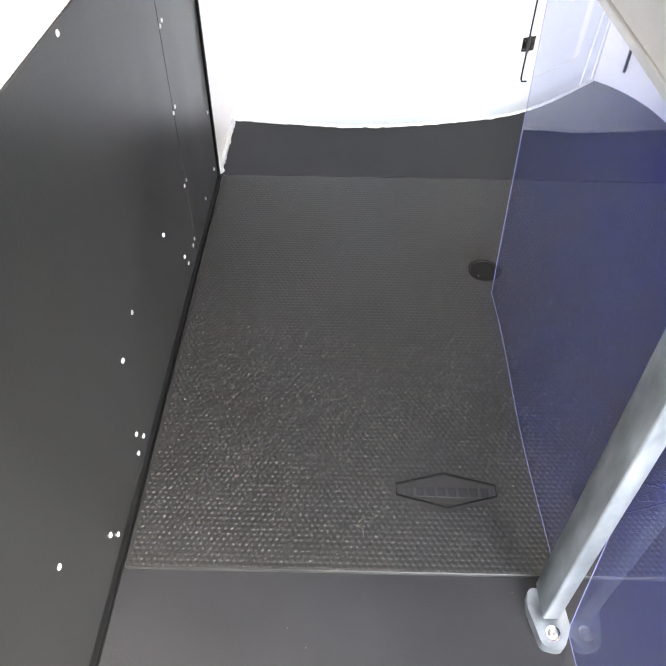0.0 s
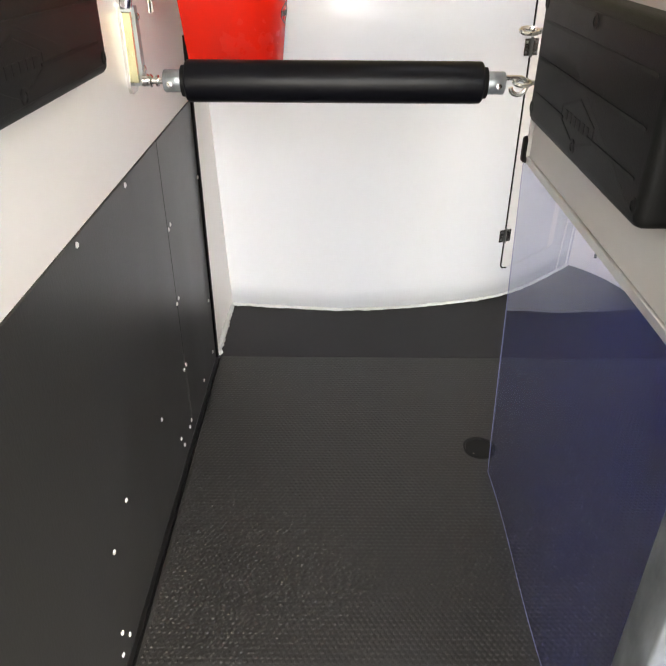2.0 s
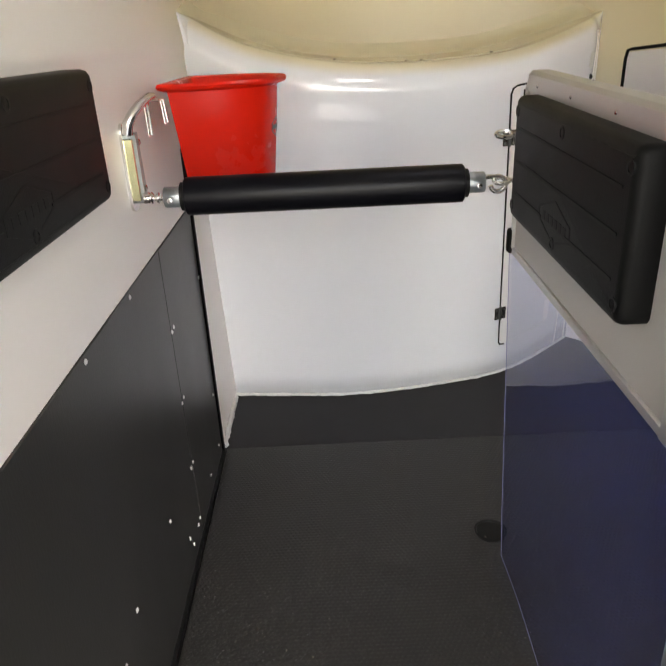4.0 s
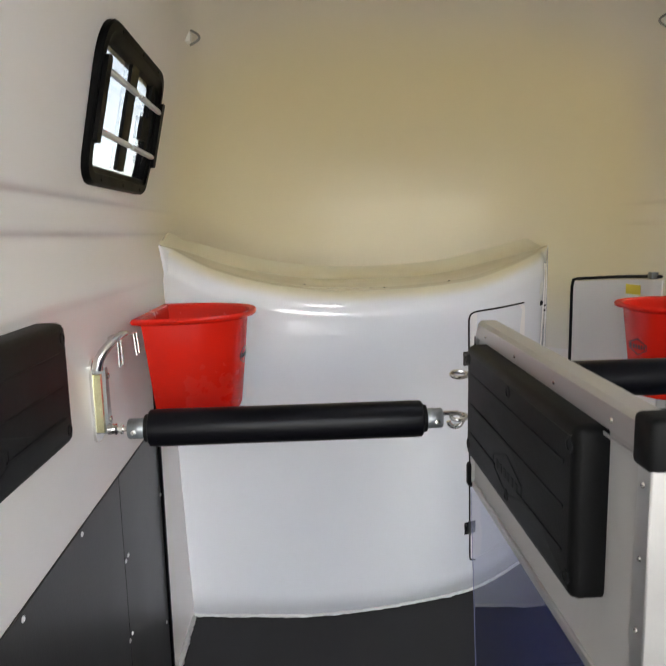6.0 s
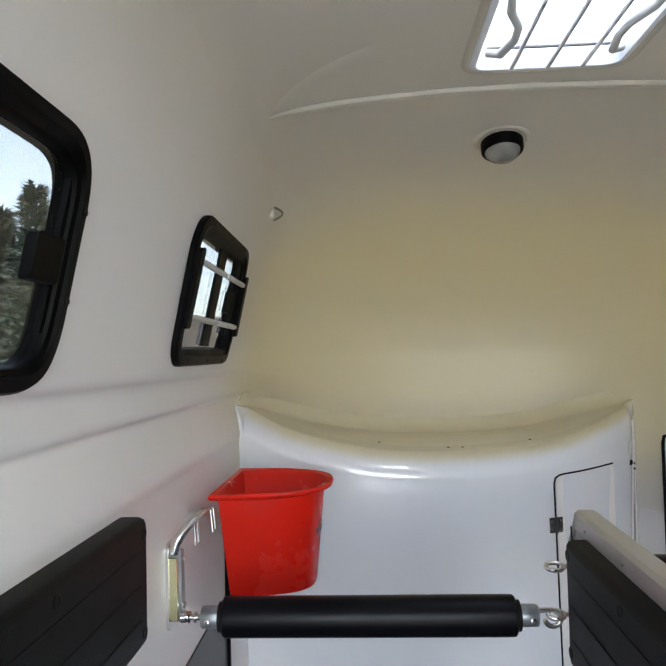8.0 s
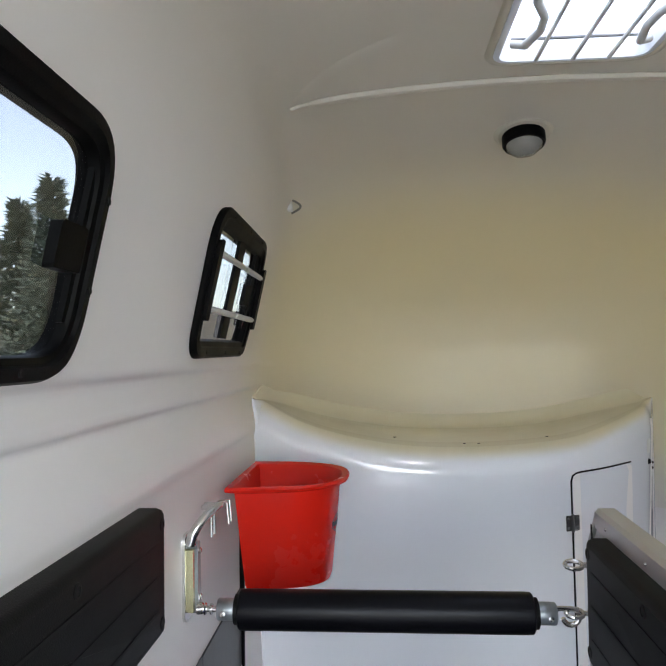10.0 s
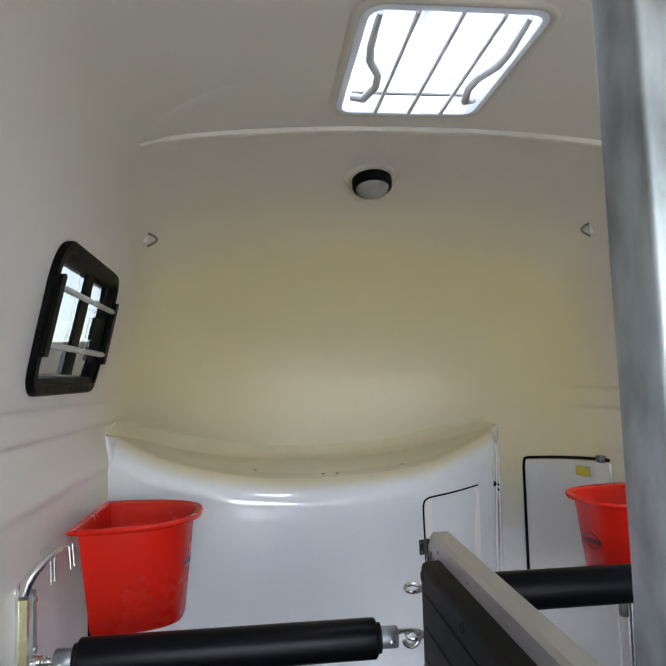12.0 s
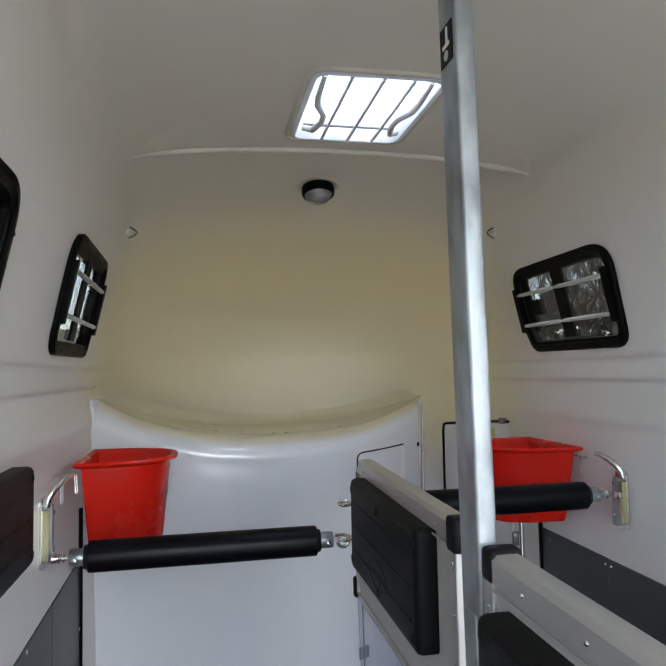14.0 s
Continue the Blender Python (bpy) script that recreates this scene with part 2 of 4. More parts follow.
def tube(bm, pts, r, sides=12, caps=True):
    """A round tube along points; r is one radius or one for each point."""
    pts = [Vector(p) for p in pts]
    rs = r if isinstance(r, (list, tuple)) else [r] * len(pts)
    rings, side = [], None
    for i, p in enumerate(pts):
        d = (pts[min(i + 1, len(pts) - 1)] - pts[max(i - 1, 0)]).normalized()
        if side is None:
            side = d.orthogonal().normalized()
        side = (side - d * side.dot(d)).normalized()
        up = d.cross(side)
        rings.append([bm.verts.new(p + rs[i] * (math.cos(a) * side + math.sin(a) * up)) for a in (2 * math.pi * k / sides for k in range(sides))])
    for a, b in zip(rings, rings[1:]):
        for k in range(sides):
            bm.faces.new((a[k], a[(k + 1) % sides], b[(k + 1) % sides], b[k]))
    if caps:
        bm.faces.new(rings[0])
        bm.faces.new(rings[-1][::-1])
    return bm


def T(pts, r, sides=12, caps=True):
    return tube(bmesh.new(), pts, r, sides, caps)


def lathe(bm, base, axis, prof, sides=32):
    """Turns (radius, height) pairs round an axis."""
    axis = Vector(axis).normalized()
    u = axis.orthogonal().normalized()
    w = axis.cross(u)
    rings = []
    for r, h in prof:
        rings.append([bm.verts.new(Vector(base) + axis * h + r * (math.cos(a) * u + math.sin(a) * w)) for a in (2 * math.pi * k / sides for k in range(sides))])
    for a, b in zip(rings, rings[1:]):
        for k in range(sides):
            bm.faces.new((a[k], a[(k + 1) % sides], b[(k + 1) % sides], b[k]))
    if prof[0][0] > 1e-5:
        bm.faces.new(rings[0])
    if prof[-1][0] > 1e-5:
        bm.faces.new(rings[-1])
    return bm


def rounded(poly, radius, seg=6):
    """A polygon's points with its corners rounded; radius is one number or one for each corner."""
    out, n = [], len(poly)
    for i in range(n):
        r = radius[i] if isinstance(radius, (list, tuple)) else radius
        p, a, b = Vector(poly[i]), Vector(poly[i - 1]), Vector(poly[(i + 1) % n])
        da, db = (a - p).normalized(), (b - p).normalized()
        half = da.angle(db) / 2
        t = min(r / math.tan(half), (a - p).length * 0.49, (b - p).length * 0.49)
        p0, p1 = p + da * t, p + db * t
        for k in range(seg + 1):
            f = k / seg
            out.append((1 - f) ** 2 * p0 + 2 * f * (1 - f) * p + f * f * p1)
    return out


def prism(bm, ring, place, d0, d1, hole=None):
    """A plate: ring (and hole) in two coordinates, placed by place(u, v, depth), from depth d0 to d1."""
    def loop(pts, d):
        return [bm.verts.new(place(p[0], p[1], d)) for p in pts]
    a, b = loop(ring, d0), loop(ring, d1)
    n = len(ring)
    for i in range(n):
        bm.faces.new((a[i], a[(i + 1) % n], b[(i + 1) % n], b[i]))
    if hole is None:
        bm.faces.new(a)
        bm.faces.new(b[::-1])
    else:
        c, d = loop(hole, d0), loop(hole, d1)
        for i in range(n):
            j = (i + 1) % n
            bm.faces.new((c[i], c[j], d[j], d[i]))
            bm.faces.new((a[i], a[j], c[j], c[i]))
            bm.faces.new((b[i], b[j], d[j], d[i]))
    return bm


def inset_ring(ring, d):
    """The ring moved inwards by d."""
    n, out = len(ring), []
    area = sum(ring[i][0] * ring[(i + 1) % n][1] - ring[(i + 1) % n][0] * ring[i][1] for i in range(n))
    s = 1 if area > 0 else -1
    for i in range(n):
        t = Vector(ring[(i + 1) % n]) - Vector(ring[i - 1])
        if t.length < 1e-9:
            out.append(Vector(ring[i]))
            continue
        t.normalize()
        out.append(Vector(ring[i]) + s * d * Vector((-t.y, t.x)))
    return out


# ---- the shell: levels of height, half width, nose, start of the nose's curve ----
LEVELS = [
    (0.00, 0.835, 3.75, 2.95), (0.60, 0.835, 3.75, 2.95), (1.26, 0.835, 3.75, 2.95), (1.30, 0.830, 3.75, 2.95), (1.385, 0.842, 3.75, 2.95),
    (1.415, 0.846, 3.75, 2.95), (1.432, 0.834, 3.75, 2.95), (1.485, 0.832, 3.75, 2.95), (1.502, 0.818, 3.75, 2.95), (1.55, 0.810, 3.75, 2.95),
    (1.70, 0.778, 3.72, 2.94), (1.82, 0.748, 3.62, 2.90), (1.92, 0.718, 3.45, 2.80), (2.00, 0.692, 3.26, 2.70), (2.06, 0.670, 3.08, 2.56),
    (2.10, 0.630, 2.92, 2.42), (2.124, 0.53, 2.78, 2.27), (2.141, 0.37, 2.68, 2.16), (2.150, 0.19, 2.61, 2.10), (2.153, 0.0, 2.57, 2.05)]
REAR = -0.25
TOP = len(LEVELS) - 1
SQUARE = 2.8


def level(t):
    """The level at t, gliding between the rows of LEVELS."""
    t = max(0.0, min(len(LEVELS) - 1.0, t))
    i = min(int(t), len(LEVELS) - 2)
    f = t - i
    p = [LEVELS[max(0, min(len(LEVELS) - 1, k))] for k in (i - 1, i, i + 1, i + 2)]
    out = []
    for k in range(4):
        m0, m1, d = p[1][k] - p[0][k], p[3][k] - p[2][k], p[2][k] - p[1][k]
        ta = 0.0 if m0 * d <= 0 else 2 * m0 * d / (m0 + d)
        tb = 0.0 if m1 * d <= 0 else 2 * m1 * d / (m1 + d)
        out.append((2 * f**3 - 3 * f**2 + 1) * p[1][k] + (f**3 - 2 * f**2 + f) * ta + (3 * f**2 - 2 * f**3) * p[2][k] + (f**3 - f**2) * tb)
    return out


def level_at(z):
    lo, hi = 0.0, len(LEVELS) - 1.0
    for _ in range(40):
        mid = (lo + hi) / 2
        lo, hi = (mid, hi) if level(mid)[0] < z else (lo, mid)
    return lo


def wall_off(y, z):
    """The side wall's distance from the middle."""
    _, a, f, y0 = level(level_at(z))
    if y <= y0:
        return a
    s = min(1.0, (y - y0) / (f - y0)) ** (SQUARE / 2)
    return a * math.sqrt(max(0, 1 - s * s)) ** (2 / SQUARE)


def roof_z(x, y):
    lo, hi = 9.0, len(LEVELS) - 1.0
    for _ in range(40):
        mid = (lo + hi) / 2
        _, a, f, y0 = level(mid)
        if y <= y0:
            inside = abs(x - XC) <= a
        else:
            inside = y < f and abs((x - XC) / max(a, 1e-6)) ** SQUARE + ((y - y0) / (f - y0)) ** SQUARE <= 1
        lo, hi = (mid, hi) if inside else (lo, mid)
    return level(lo)[0]


def shell_point(t, u, out=0.0):
    """u from 0 (rear) to 1 (the nose's start) along the side, from 1 to 2 round to the middle; out: the shell's thickness."""
    z, a, f, y0 = level(t)
    if u <= 1:
        return Vector((a + out * (t < TOP), REAR + (y0 - REAR) * u, z + out * 0.3 * (z > 2)))
    ph = (u - 1) * math.pi / 2
    if 1.26 < z < 1.55:
        plain = 0.835 - 0.025 * ((z - 1.26) / 0.29) ** 1.5
        a += (plain - a) * min(1.0, (u - 1) * 5)
    return Vector(((a + out * (t < TOP)) * max(0, math.cos(ph)) ** (2 / SQUARE), y0 + (f + out - y0) * max(0, math.sin(ph)) ** (2 / SQUARE), z + out * (z > 2)))


def shell_patch(side, ts, us, thick=0.03):
    bm = bmesh.new()
    grids = []
    for out in (0.0, thick):
        g = []
        for t in ts:
            row = []
            for u in us:
                p = shell_point(t, u, out)
                row.append(bm.verts.new((XC + side * p.x, p.y, p.z)))
            g.append(row)
        grids.append(g)
    nt_, nu = len(ts), len(us)
    for g in grids:
        for i in range(nt_ - 1):
            for j in range(nu - 1):
                bm.faces.new((g[i][j], g[i][j + 1], g[i + 1][j + 1], g[i + 1][j]))
    a, b = grids
    for i in range(nt_ - 1):
        bm.faces.new((a[i][0], a[i + 1][0], b[i + 1][0], b[i][0]))
        if us[-1] < 2:
            bm.faces.new((a[i][-1], a[i + 1][-1], b[i + 1][-1], b[i][-1]))
    for j in range(nu - 1):
        bm.faces.new((a[0][j], a[0][j + 1], b[0][j + 1], b[0][j]))
        if ts[-1] < TOP:
            bm.faces.new((a[-1][j], a[-1][j + 1], b[-1][j + 1], b[-1][j]))
    return bm


def cut(ob, cutters):
    """Cuts openings through ob and keeps the result as its mesh."""
    helpers = []
    for bm in cutters:
        me = bpy.data.meshes.new("cutter")
        bmesh.ops.recalc_face_normals(bm, faces=bm.faces)
        bm.to_mesh(me)
        bm.free()
        c = new("cutter", me)
        mod = ob.modifiers.new("opening", "BOOLEAN")
        mod.operation, mod.object, mod.solver = "DIFFERENCE", c, "EXACT"
        helpers.append(c)
    bpy.context.view_layer.update()
    done = bpy.data.meshes.new_from_object(ob.evaluated_get(bpy.context.evaluated_depsgraph_get()))
    ob.modifiers.clear()
    ob.data = done
    for c in helpers:
        bpy.data.objects.remove(c)
    return ob


SPLIT = 13.0         # where side walls end and the roof begins
wall_ts = [0, 0.5, 1, 1.5, 2] + [2 + 0.25 * k for k in range(1, 45)]
roof_ts = [SPLIT + 0.25 * k for k in range(int((TOP - SPLIT) * 4) + 1)]
roof_ts[-1] = TOP
side_us = [0, 0.15, 0.3, 0.45, 0.6, 0.75, 0.9, 1.0]
nose_us = [1 + k / 40 for k in range(41)]


def window_ring(shape):
    if shape == "front":
        return rounded([(2.218, 1.522), (2.71, 1.526), (2.738, 1.60), (2.748, 1.838), (2.205, 1.842)], [0.06, 0.06, 0.09, 0.08, 0.085], 9)
    if shape == "front_wide":
        return [Vector((2.178 + (p[0] - 2.20) * 1.13, p[1])) for p in window_ring("front")]
    return rounded([(1.00, 1.50), (1.712, 1.50), (1.712, 1.808), (1.00, 1.808)], 0.095, 10)


def on_wall(side):
    """Places (y, z, depth): depth grows from the wall's face into the room."""
    return lambda y, z, d: Vector((XC + side * (wall_off(min(y, 2.93), z) - d), y, z))


def wall_cutter(side, ring):
    bm = bmesh.new()
    return prism(bm, ring, lambda y, z, d: Vector((XC + side * d, y, z)), 0.55, 1.05)


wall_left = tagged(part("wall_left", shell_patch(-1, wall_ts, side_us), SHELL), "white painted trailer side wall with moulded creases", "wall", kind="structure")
cut(wall_left, [wall_cutter(-1, inset_ring(window_ring("front"), 0.008)), wall_cutter(-1, inset_ring(window_ring("rear"), 0.008))])
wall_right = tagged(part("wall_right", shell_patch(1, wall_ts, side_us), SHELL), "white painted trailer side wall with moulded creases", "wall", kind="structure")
cut(wall_right, [wall_cutter(1, inset_ring(window_ring("front_wide"), 0.008))])


def both_sides(ts, us):
    bm = shell_patch(-1, ts, us)
    me = bpy.data.meshes.new("tmp")
    other = shell_patch(1, ts, us)
    other.to_mesh(me)
    other.free()
    bm.from_mesh(me)
    bpy.data.meshes.remove(me)
    bmesh.ops.remove_doubles(bm, verts=bm.verts, dist=0.0008)
    return bm


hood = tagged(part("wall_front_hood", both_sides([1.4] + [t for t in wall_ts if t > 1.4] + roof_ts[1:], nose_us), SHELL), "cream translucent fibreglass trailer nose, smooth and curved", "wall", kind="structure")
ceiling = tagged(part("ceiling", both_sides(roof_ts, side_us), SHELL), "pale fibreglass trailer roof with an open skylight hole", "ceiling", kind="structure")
SKY = (-0.194, 1.906, 0.114, 2.322)
sky_ring = rounded([(SKY[0], SKY[1]), (SKY[2], SKY[1]), (SKY[2], SKY[3]), (SKY[0], SKY[3])], 0.035)
for o in (ceiling, hood):
    cut(o, [prism(bmesh.new(), sky_ring, lambda x, y, z: Vector((x, y, z)), 2.0, 2.4)])

# floor: smooth rubber, with the studded mats lying in it
fl = bmesh.new()
box(fl, (XC - 0.845, REAR, -0.07), (XC + 0.845, 3.80, -0.012))
floor = tagged(part("floor", fl, RUBBER, smooth=False), "smooth black rubber trailer floor, dusty", "floor", kind="structure")
box_strip = B((XC - 0.845, 2.816, -0.012), (XC + 0.845, 3.80, -0.002))
tagged(part("floor_front_strip", box_strip, RUBBER, smooth=False), "smooth black rubber strip in front of the mats", "floor", kind="structure")
lower = tagged(part("wall_front_corner", both_sides([0, 0.5, 1, 1.4], nose_us), SIDEWALL), "cream white curved front corner wall", "wall", kind="structure")


# ---- tack locker: curved white wall with a rounded lip and a shelf on top ----
def spline(x, pts):
    """A smooth curve through (x, y) points."""
    if x <= pts[0][0]:
        return pts[0][1] + (x - pts[0][0]) * (pts[1][1] - pts[0][1]) / (pts[1][0] - pts[0][0])
    for i in range(len(pts) - 1):
        if x <= pts[i + 1][0] or i == len(pts) - 2:
            p0, p1 = pts[max(0, i - 1)], pts[i]
            p2, p3 = pts[i + 1], pts[min(len(pts) - 1, i + 2)]
            h = p2[0] - p1[0]
            f = (x - p1[0]) / h
            m1 = (p2[1] - p0[1]) / (p2[0] - p0[0]) * h
            m2 = (p3[1] - p1[1]) / (p3[0] - p1[0]) * h
            return (2 * f**3 - 3 * f**2 + 1) * p1[1] + (f**3 - 2 * f**2 + f) * m1 + (3 * f**2 - 2 * f**3) * p2[1] + (f**3 - f**2) * m2


def locker_base(x):
    return spline(x, [(-0.90, 3.195), (-0.60, 3.165), (-0.375, 3.152), (-0.056, 3.197), (0.263, 3.30), (0.598, 3.577), (0.72, 3.70)])


def locker_top(x):
    return spline(x, [(-0.90, 1.41), (-0.70, 1.30), (-0.43, 1.235), (-0.15, 1.218), (0.18, 1.235), (0.40, 1.285), (0.52, 1.32), (0.64, 1.35), (0.72, 1.37)])


def locker_face(x, z, d=0.0):
    """A point of the locker's front, d metres out of it."""
    f = max(0.0, min(1.0, (x - 0.50) / 0.14))
    return Vector((x, locker_base(x) - 0.12 * z * (1 - f * f * (3 - 2 * f)) - d, z))


def nose_y(x):
    """Where the nose's inner face stands above the shelf."""
    return 2.95 + 0.80 * max(0.0, 1 - min(1.0, abs(x - XC) / 0.832) ** SQUARE) ** (1 / SQUARE)


def lip_size(x):
    """Radii of the lip and of the hollow behind it; both shrink where the shelf grows narrow."""
    deep = max(0.0, nose_y(x) - locker_face(x, locker_top(x)).y)
    return min(0.085, 0.004 + deep * 0.42), min(0.12, 0.004 + deep * 0.5)


def sheet(columns):
    """One smooth sheet through columns of points."""
    bm = bmesh.new()
    grid = [[bm.verts.new(p) for p in col] for col in columns]
    for a, b in zip(grid, grid[1:]):
        for k in range(len(a) - 1):
            bm.faces.new((a[k], b[k], b[k + 1], a[k + 1]))
    return bm


xs = [-0.87 + 1.53 * k / 110 for k in range(111)]
fronts, shelves = [], []
for x in xs:
    top = locker_top(x)
    lip_r, hollow = lip_size(x)
    col = [locker_face(x, (top - lip_r) * k / 12) for k in range(13)]
    c = col[-1] + Vector((0, lip_r, 0))
    arc = [c + Vector((0, -lip_r * math.cos(a), lip_r * math.sin(a))) for a in (k / 10 * math.pi / 2 for k in range(1, 11))]
    fronts.append(col + arc)
    end = max(arc[-1].y + 0.004, nose_y(x) + 0.022)
    start = max(arc[-1].y + 0.002, end - hollow)
    flat = [Vector((x, arc[-1].y + (start - arc[-1].y) * k / 5, top)) for k in range(6)]
    curve = [Vector((x, start + (end - start) * math.sin(a), top + hollow * (1 - math.cos(a)))) for a in (k / 12 * math.pi / 2 for k in range(1, 13))]
    shelves.append(flat[1:] + curve)
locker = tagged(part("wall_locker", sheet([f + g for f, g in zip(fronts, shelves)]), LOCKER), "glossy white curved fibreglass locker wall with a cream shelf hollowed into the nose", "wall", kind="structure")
locker.data.materials.append(SHELF)
if locker.data.polygons[0].normal.y > 0:
    locker.data.flip_normals()
rows_front = len(fronts[0])
for k, face in enumerate(locker.data.polygons):
    if k % (len(fronts[0]) + len(shelves[0]) - 1) >= rows_front:
        face.material_index = 1
sol = locker.modifiers.new("thickness", "SOLIDIFY")
sol.thickness, sol.offset = 0.012, -1
hl = bmesh.new()
for x, y in ((-0.167, 3.185), (-0.118, 3.185), (-0.40, 3.26), (0.13, 3.27)):
    lathe(hl, (x, y, locker_top(x) + 0.001), (0, 0, 1), [(0.005, 0), (0.005, 0.002), (0.003, 0.0025)], 10)
part("shelf_screw", hl, DARK, locker)
bead = [locker_face(-0.86 + 1.46 * k / 90, 0.006 + 0.004 * noise.noise((k * 0.7, 0, 0)), 0.004) for k in range(91)]
part("corner_bead", T([(XC - 0.826 + 0.006 * noise.noise((k * 0.5, 1, 0)), 2.82 + 0.37 * k / 30, 0.004) for k in range(31)], [0.010 + 0.006 * noise.noise((k * 0.6, 5, 0)) for k in range(31)], 6), GREYBAR, locker, "rough grey sealant bead")
part("sealant_bead", T(bead, [0.006 + 0.004 * noise.noise((k * 0.37, 3, 0)) for k in range(91)], 6), SILICONE, locker, "rough white sealant bead")

# locker door with its hinges and dark gap
ld = thing("locker_door", (0.164, 3.1, 0.2), "white flush locker door with dark gap and steel hinges", "door")
DX0, DX1, DZ0, DZ1 = 0.166, 0.425, 0.13, 1.132


def door_face(x, z, d=0.0):
    """The door hangs a little out of plumb."""
    return locker_face(x + 0.055 * (1.13 - z) / 1.13, z, d)


ring = rounded([(DX0, DZ0), (DX1, DZ0 + 0.03), (DX1, DZ1 + 0.012), (DX0, DZ1)], 0.03)
part("panel", prism(bmesh.new(), inset_ring(ring, 0.005), lambda x, z, d: door_face(x, z, d), 0.0, 0.003), GELCOAT, ld)
gap = [door_face(DX1 - 0.012 - (DX1 - DX0 - 0.05) * k / 14, DZ1 + 0.011 - 0.010 * k / 14, 0.0015) for k in range(15)]
gap += [door_face(DX0 + 0.020, DZ1 - 0.002, 0.0015), door_face(DX0 + 0.006, DZ1 - 0.010, 0.0015), door_face(DX0, DZ1 - 0.028, 0.0015)]
gap += [door_face(DX0, DZ1 - 0.04 - (DZ1 - DZ0 - 0.06) * k / 24, 0.0015) for k in range(25)]
gap += [door_face(DX0 + 0.006, DZ0 + 0.008, 0.0015), door_face(DX0 + 0.025, DZ0 + 0.004, 0.0015)]
part("seal", T(gap, 0.0032, 6), GASKET, ld, "black rubber door seal")
for hz in (0.285, 0.965):
    hinge = part("hinge", prism(bmesh.new(), rounded([(DX0 - 0.024, hz - 0.026), (DX0 + 0.024, hz - 0.026), (DX0 + 0.024, hz + 0.026), (DX0 - 0.024, hz + 0.026)], 0.003, 2), lambda x, z, d: door_face(x, z, d), 0.002, 0.006), CHROME, ld, "bright steel butt hinge")
    part("pin", T([door_face(DX0, hz - 0.03, 0.008), door_face(DX0, hz + 0.03, 0.008)], 0.005, 10), STEEL_DARK, hinge)
    for sx in (-0.016, 0.016):
        for sz in (-0.016, 0.016):
            part("screw", lathe(bmesh.new(), door_face(DX0 + sx, hz + sz, 0.006), (0, -1, 0), [(0.004, 0), (0.003, 0.0015)], 8), STEEL_DARK, hinge)
part("bottom_gap", T([door_face(DX0 + 0.03 + 0.2 * k / 8, DZ0 + 0.01 + 0.02 * k / 8 + 0.002 * math.sin(k * 2.0), 0.001) for k in range(9)], 0.002, 6), GREYBAR, ld)
for hx, hz, r in ((0.508, 1.13, 0.010), (0.572, 1.105, 0.005), (0.572, 1.085, 0.005)):
    tagged(part("plug", lathe(bmesh.new(), locker_face(hx, hz, 0.0), (0, -1, 0), [(r, -0.002), (r, 0.002), (r * 0.7, 0.003)], 14), GASKET), "small black plug in the cream wall", "plug", "plugs by the door")


boss = bmesh.new()
prism(boss, rounded([(0.497, 1.160), (0.519, 1.160), (0.519, 1.212), (0.497, 1.212)], 0.011, 5), lambda x, z, d: locker_face(x, z, d), -0.002, 0.0025)
tagged(part("oval_boss", boss, GREYBAR), "grey oval blanking plate above the plug", "plate")
for rx in (0.530, 0.590):
    tagged(part("trim_pillar_ridge", T([locker_face(rx, 1.28 * k / 16, -0.004) for k in range(17)], [0.006] * 15 + [0.005, 0.003], 10), SIDEWALL), "cream moulded vertical ridge beside the door", "trim", kind="structure")


# ---- groom door in the curved right corner ----
def corner(u, z, d=0.0):
    t = level_at(z)
    p = shell_point(t, u)
    q = shell_point(t, u + 0.01)
    tan = (q - p).normalized()
    n = Vector((-tan.y, tan.x, 0))
    p = p + n * d
    return Vector((XC + p.x, p.y, p.z))


gd = thing("groom_door", (0.78, 3.2, 0.05), "cream curved groom door with black rubber seal", "door")
UA, UB, GZ0 = 1.03, 1.402, 0.10


def door_top(u):
    """The door's top edge falls a little towards the nose."""
    return 1.232 - 0.034 * (u - UA) / (UB - UA)




def door_panel():
    bm = bmesh.new()
    us = [UA + (UB - UA) * k / 24 for k in range(25)]
    fs = [k / 12 for k in range(13)]
    g = [[bm.verts.new(corner(u, GZ0 + (door_top(u) - GZ0) * f, 0.006)) for u in us] for f in fs]
    h = [[bm.verts.new(corner(u, GZ0 + (door_top(u) - GZ0) * f, -0.001)) for u in us] for f in fs]
    for i in range(12):
        for j in range(24):
            bm.faces.new((g[i][j], g[i][j + 1], g[i + 1][j + 1], g[i + 1][j]))
    for i in range(12):
        bm.faces.new((g[i][0], g[i + 1][0], h[i + 1][0], h[i][0]))
        bm.faces.new((g[i][-1], g[i + 1][-1], h[i + 1][-1], h[i][-1]))
    for j in range(24):
        bm.faces.new((g[0][j], g[0][j + 1], h[0][j + 1], h[0][j]))
        bm.faces.new((g[-1][j], g[-1][j + 1], h[-1][j + 1], h[-1][j]))
    return bm


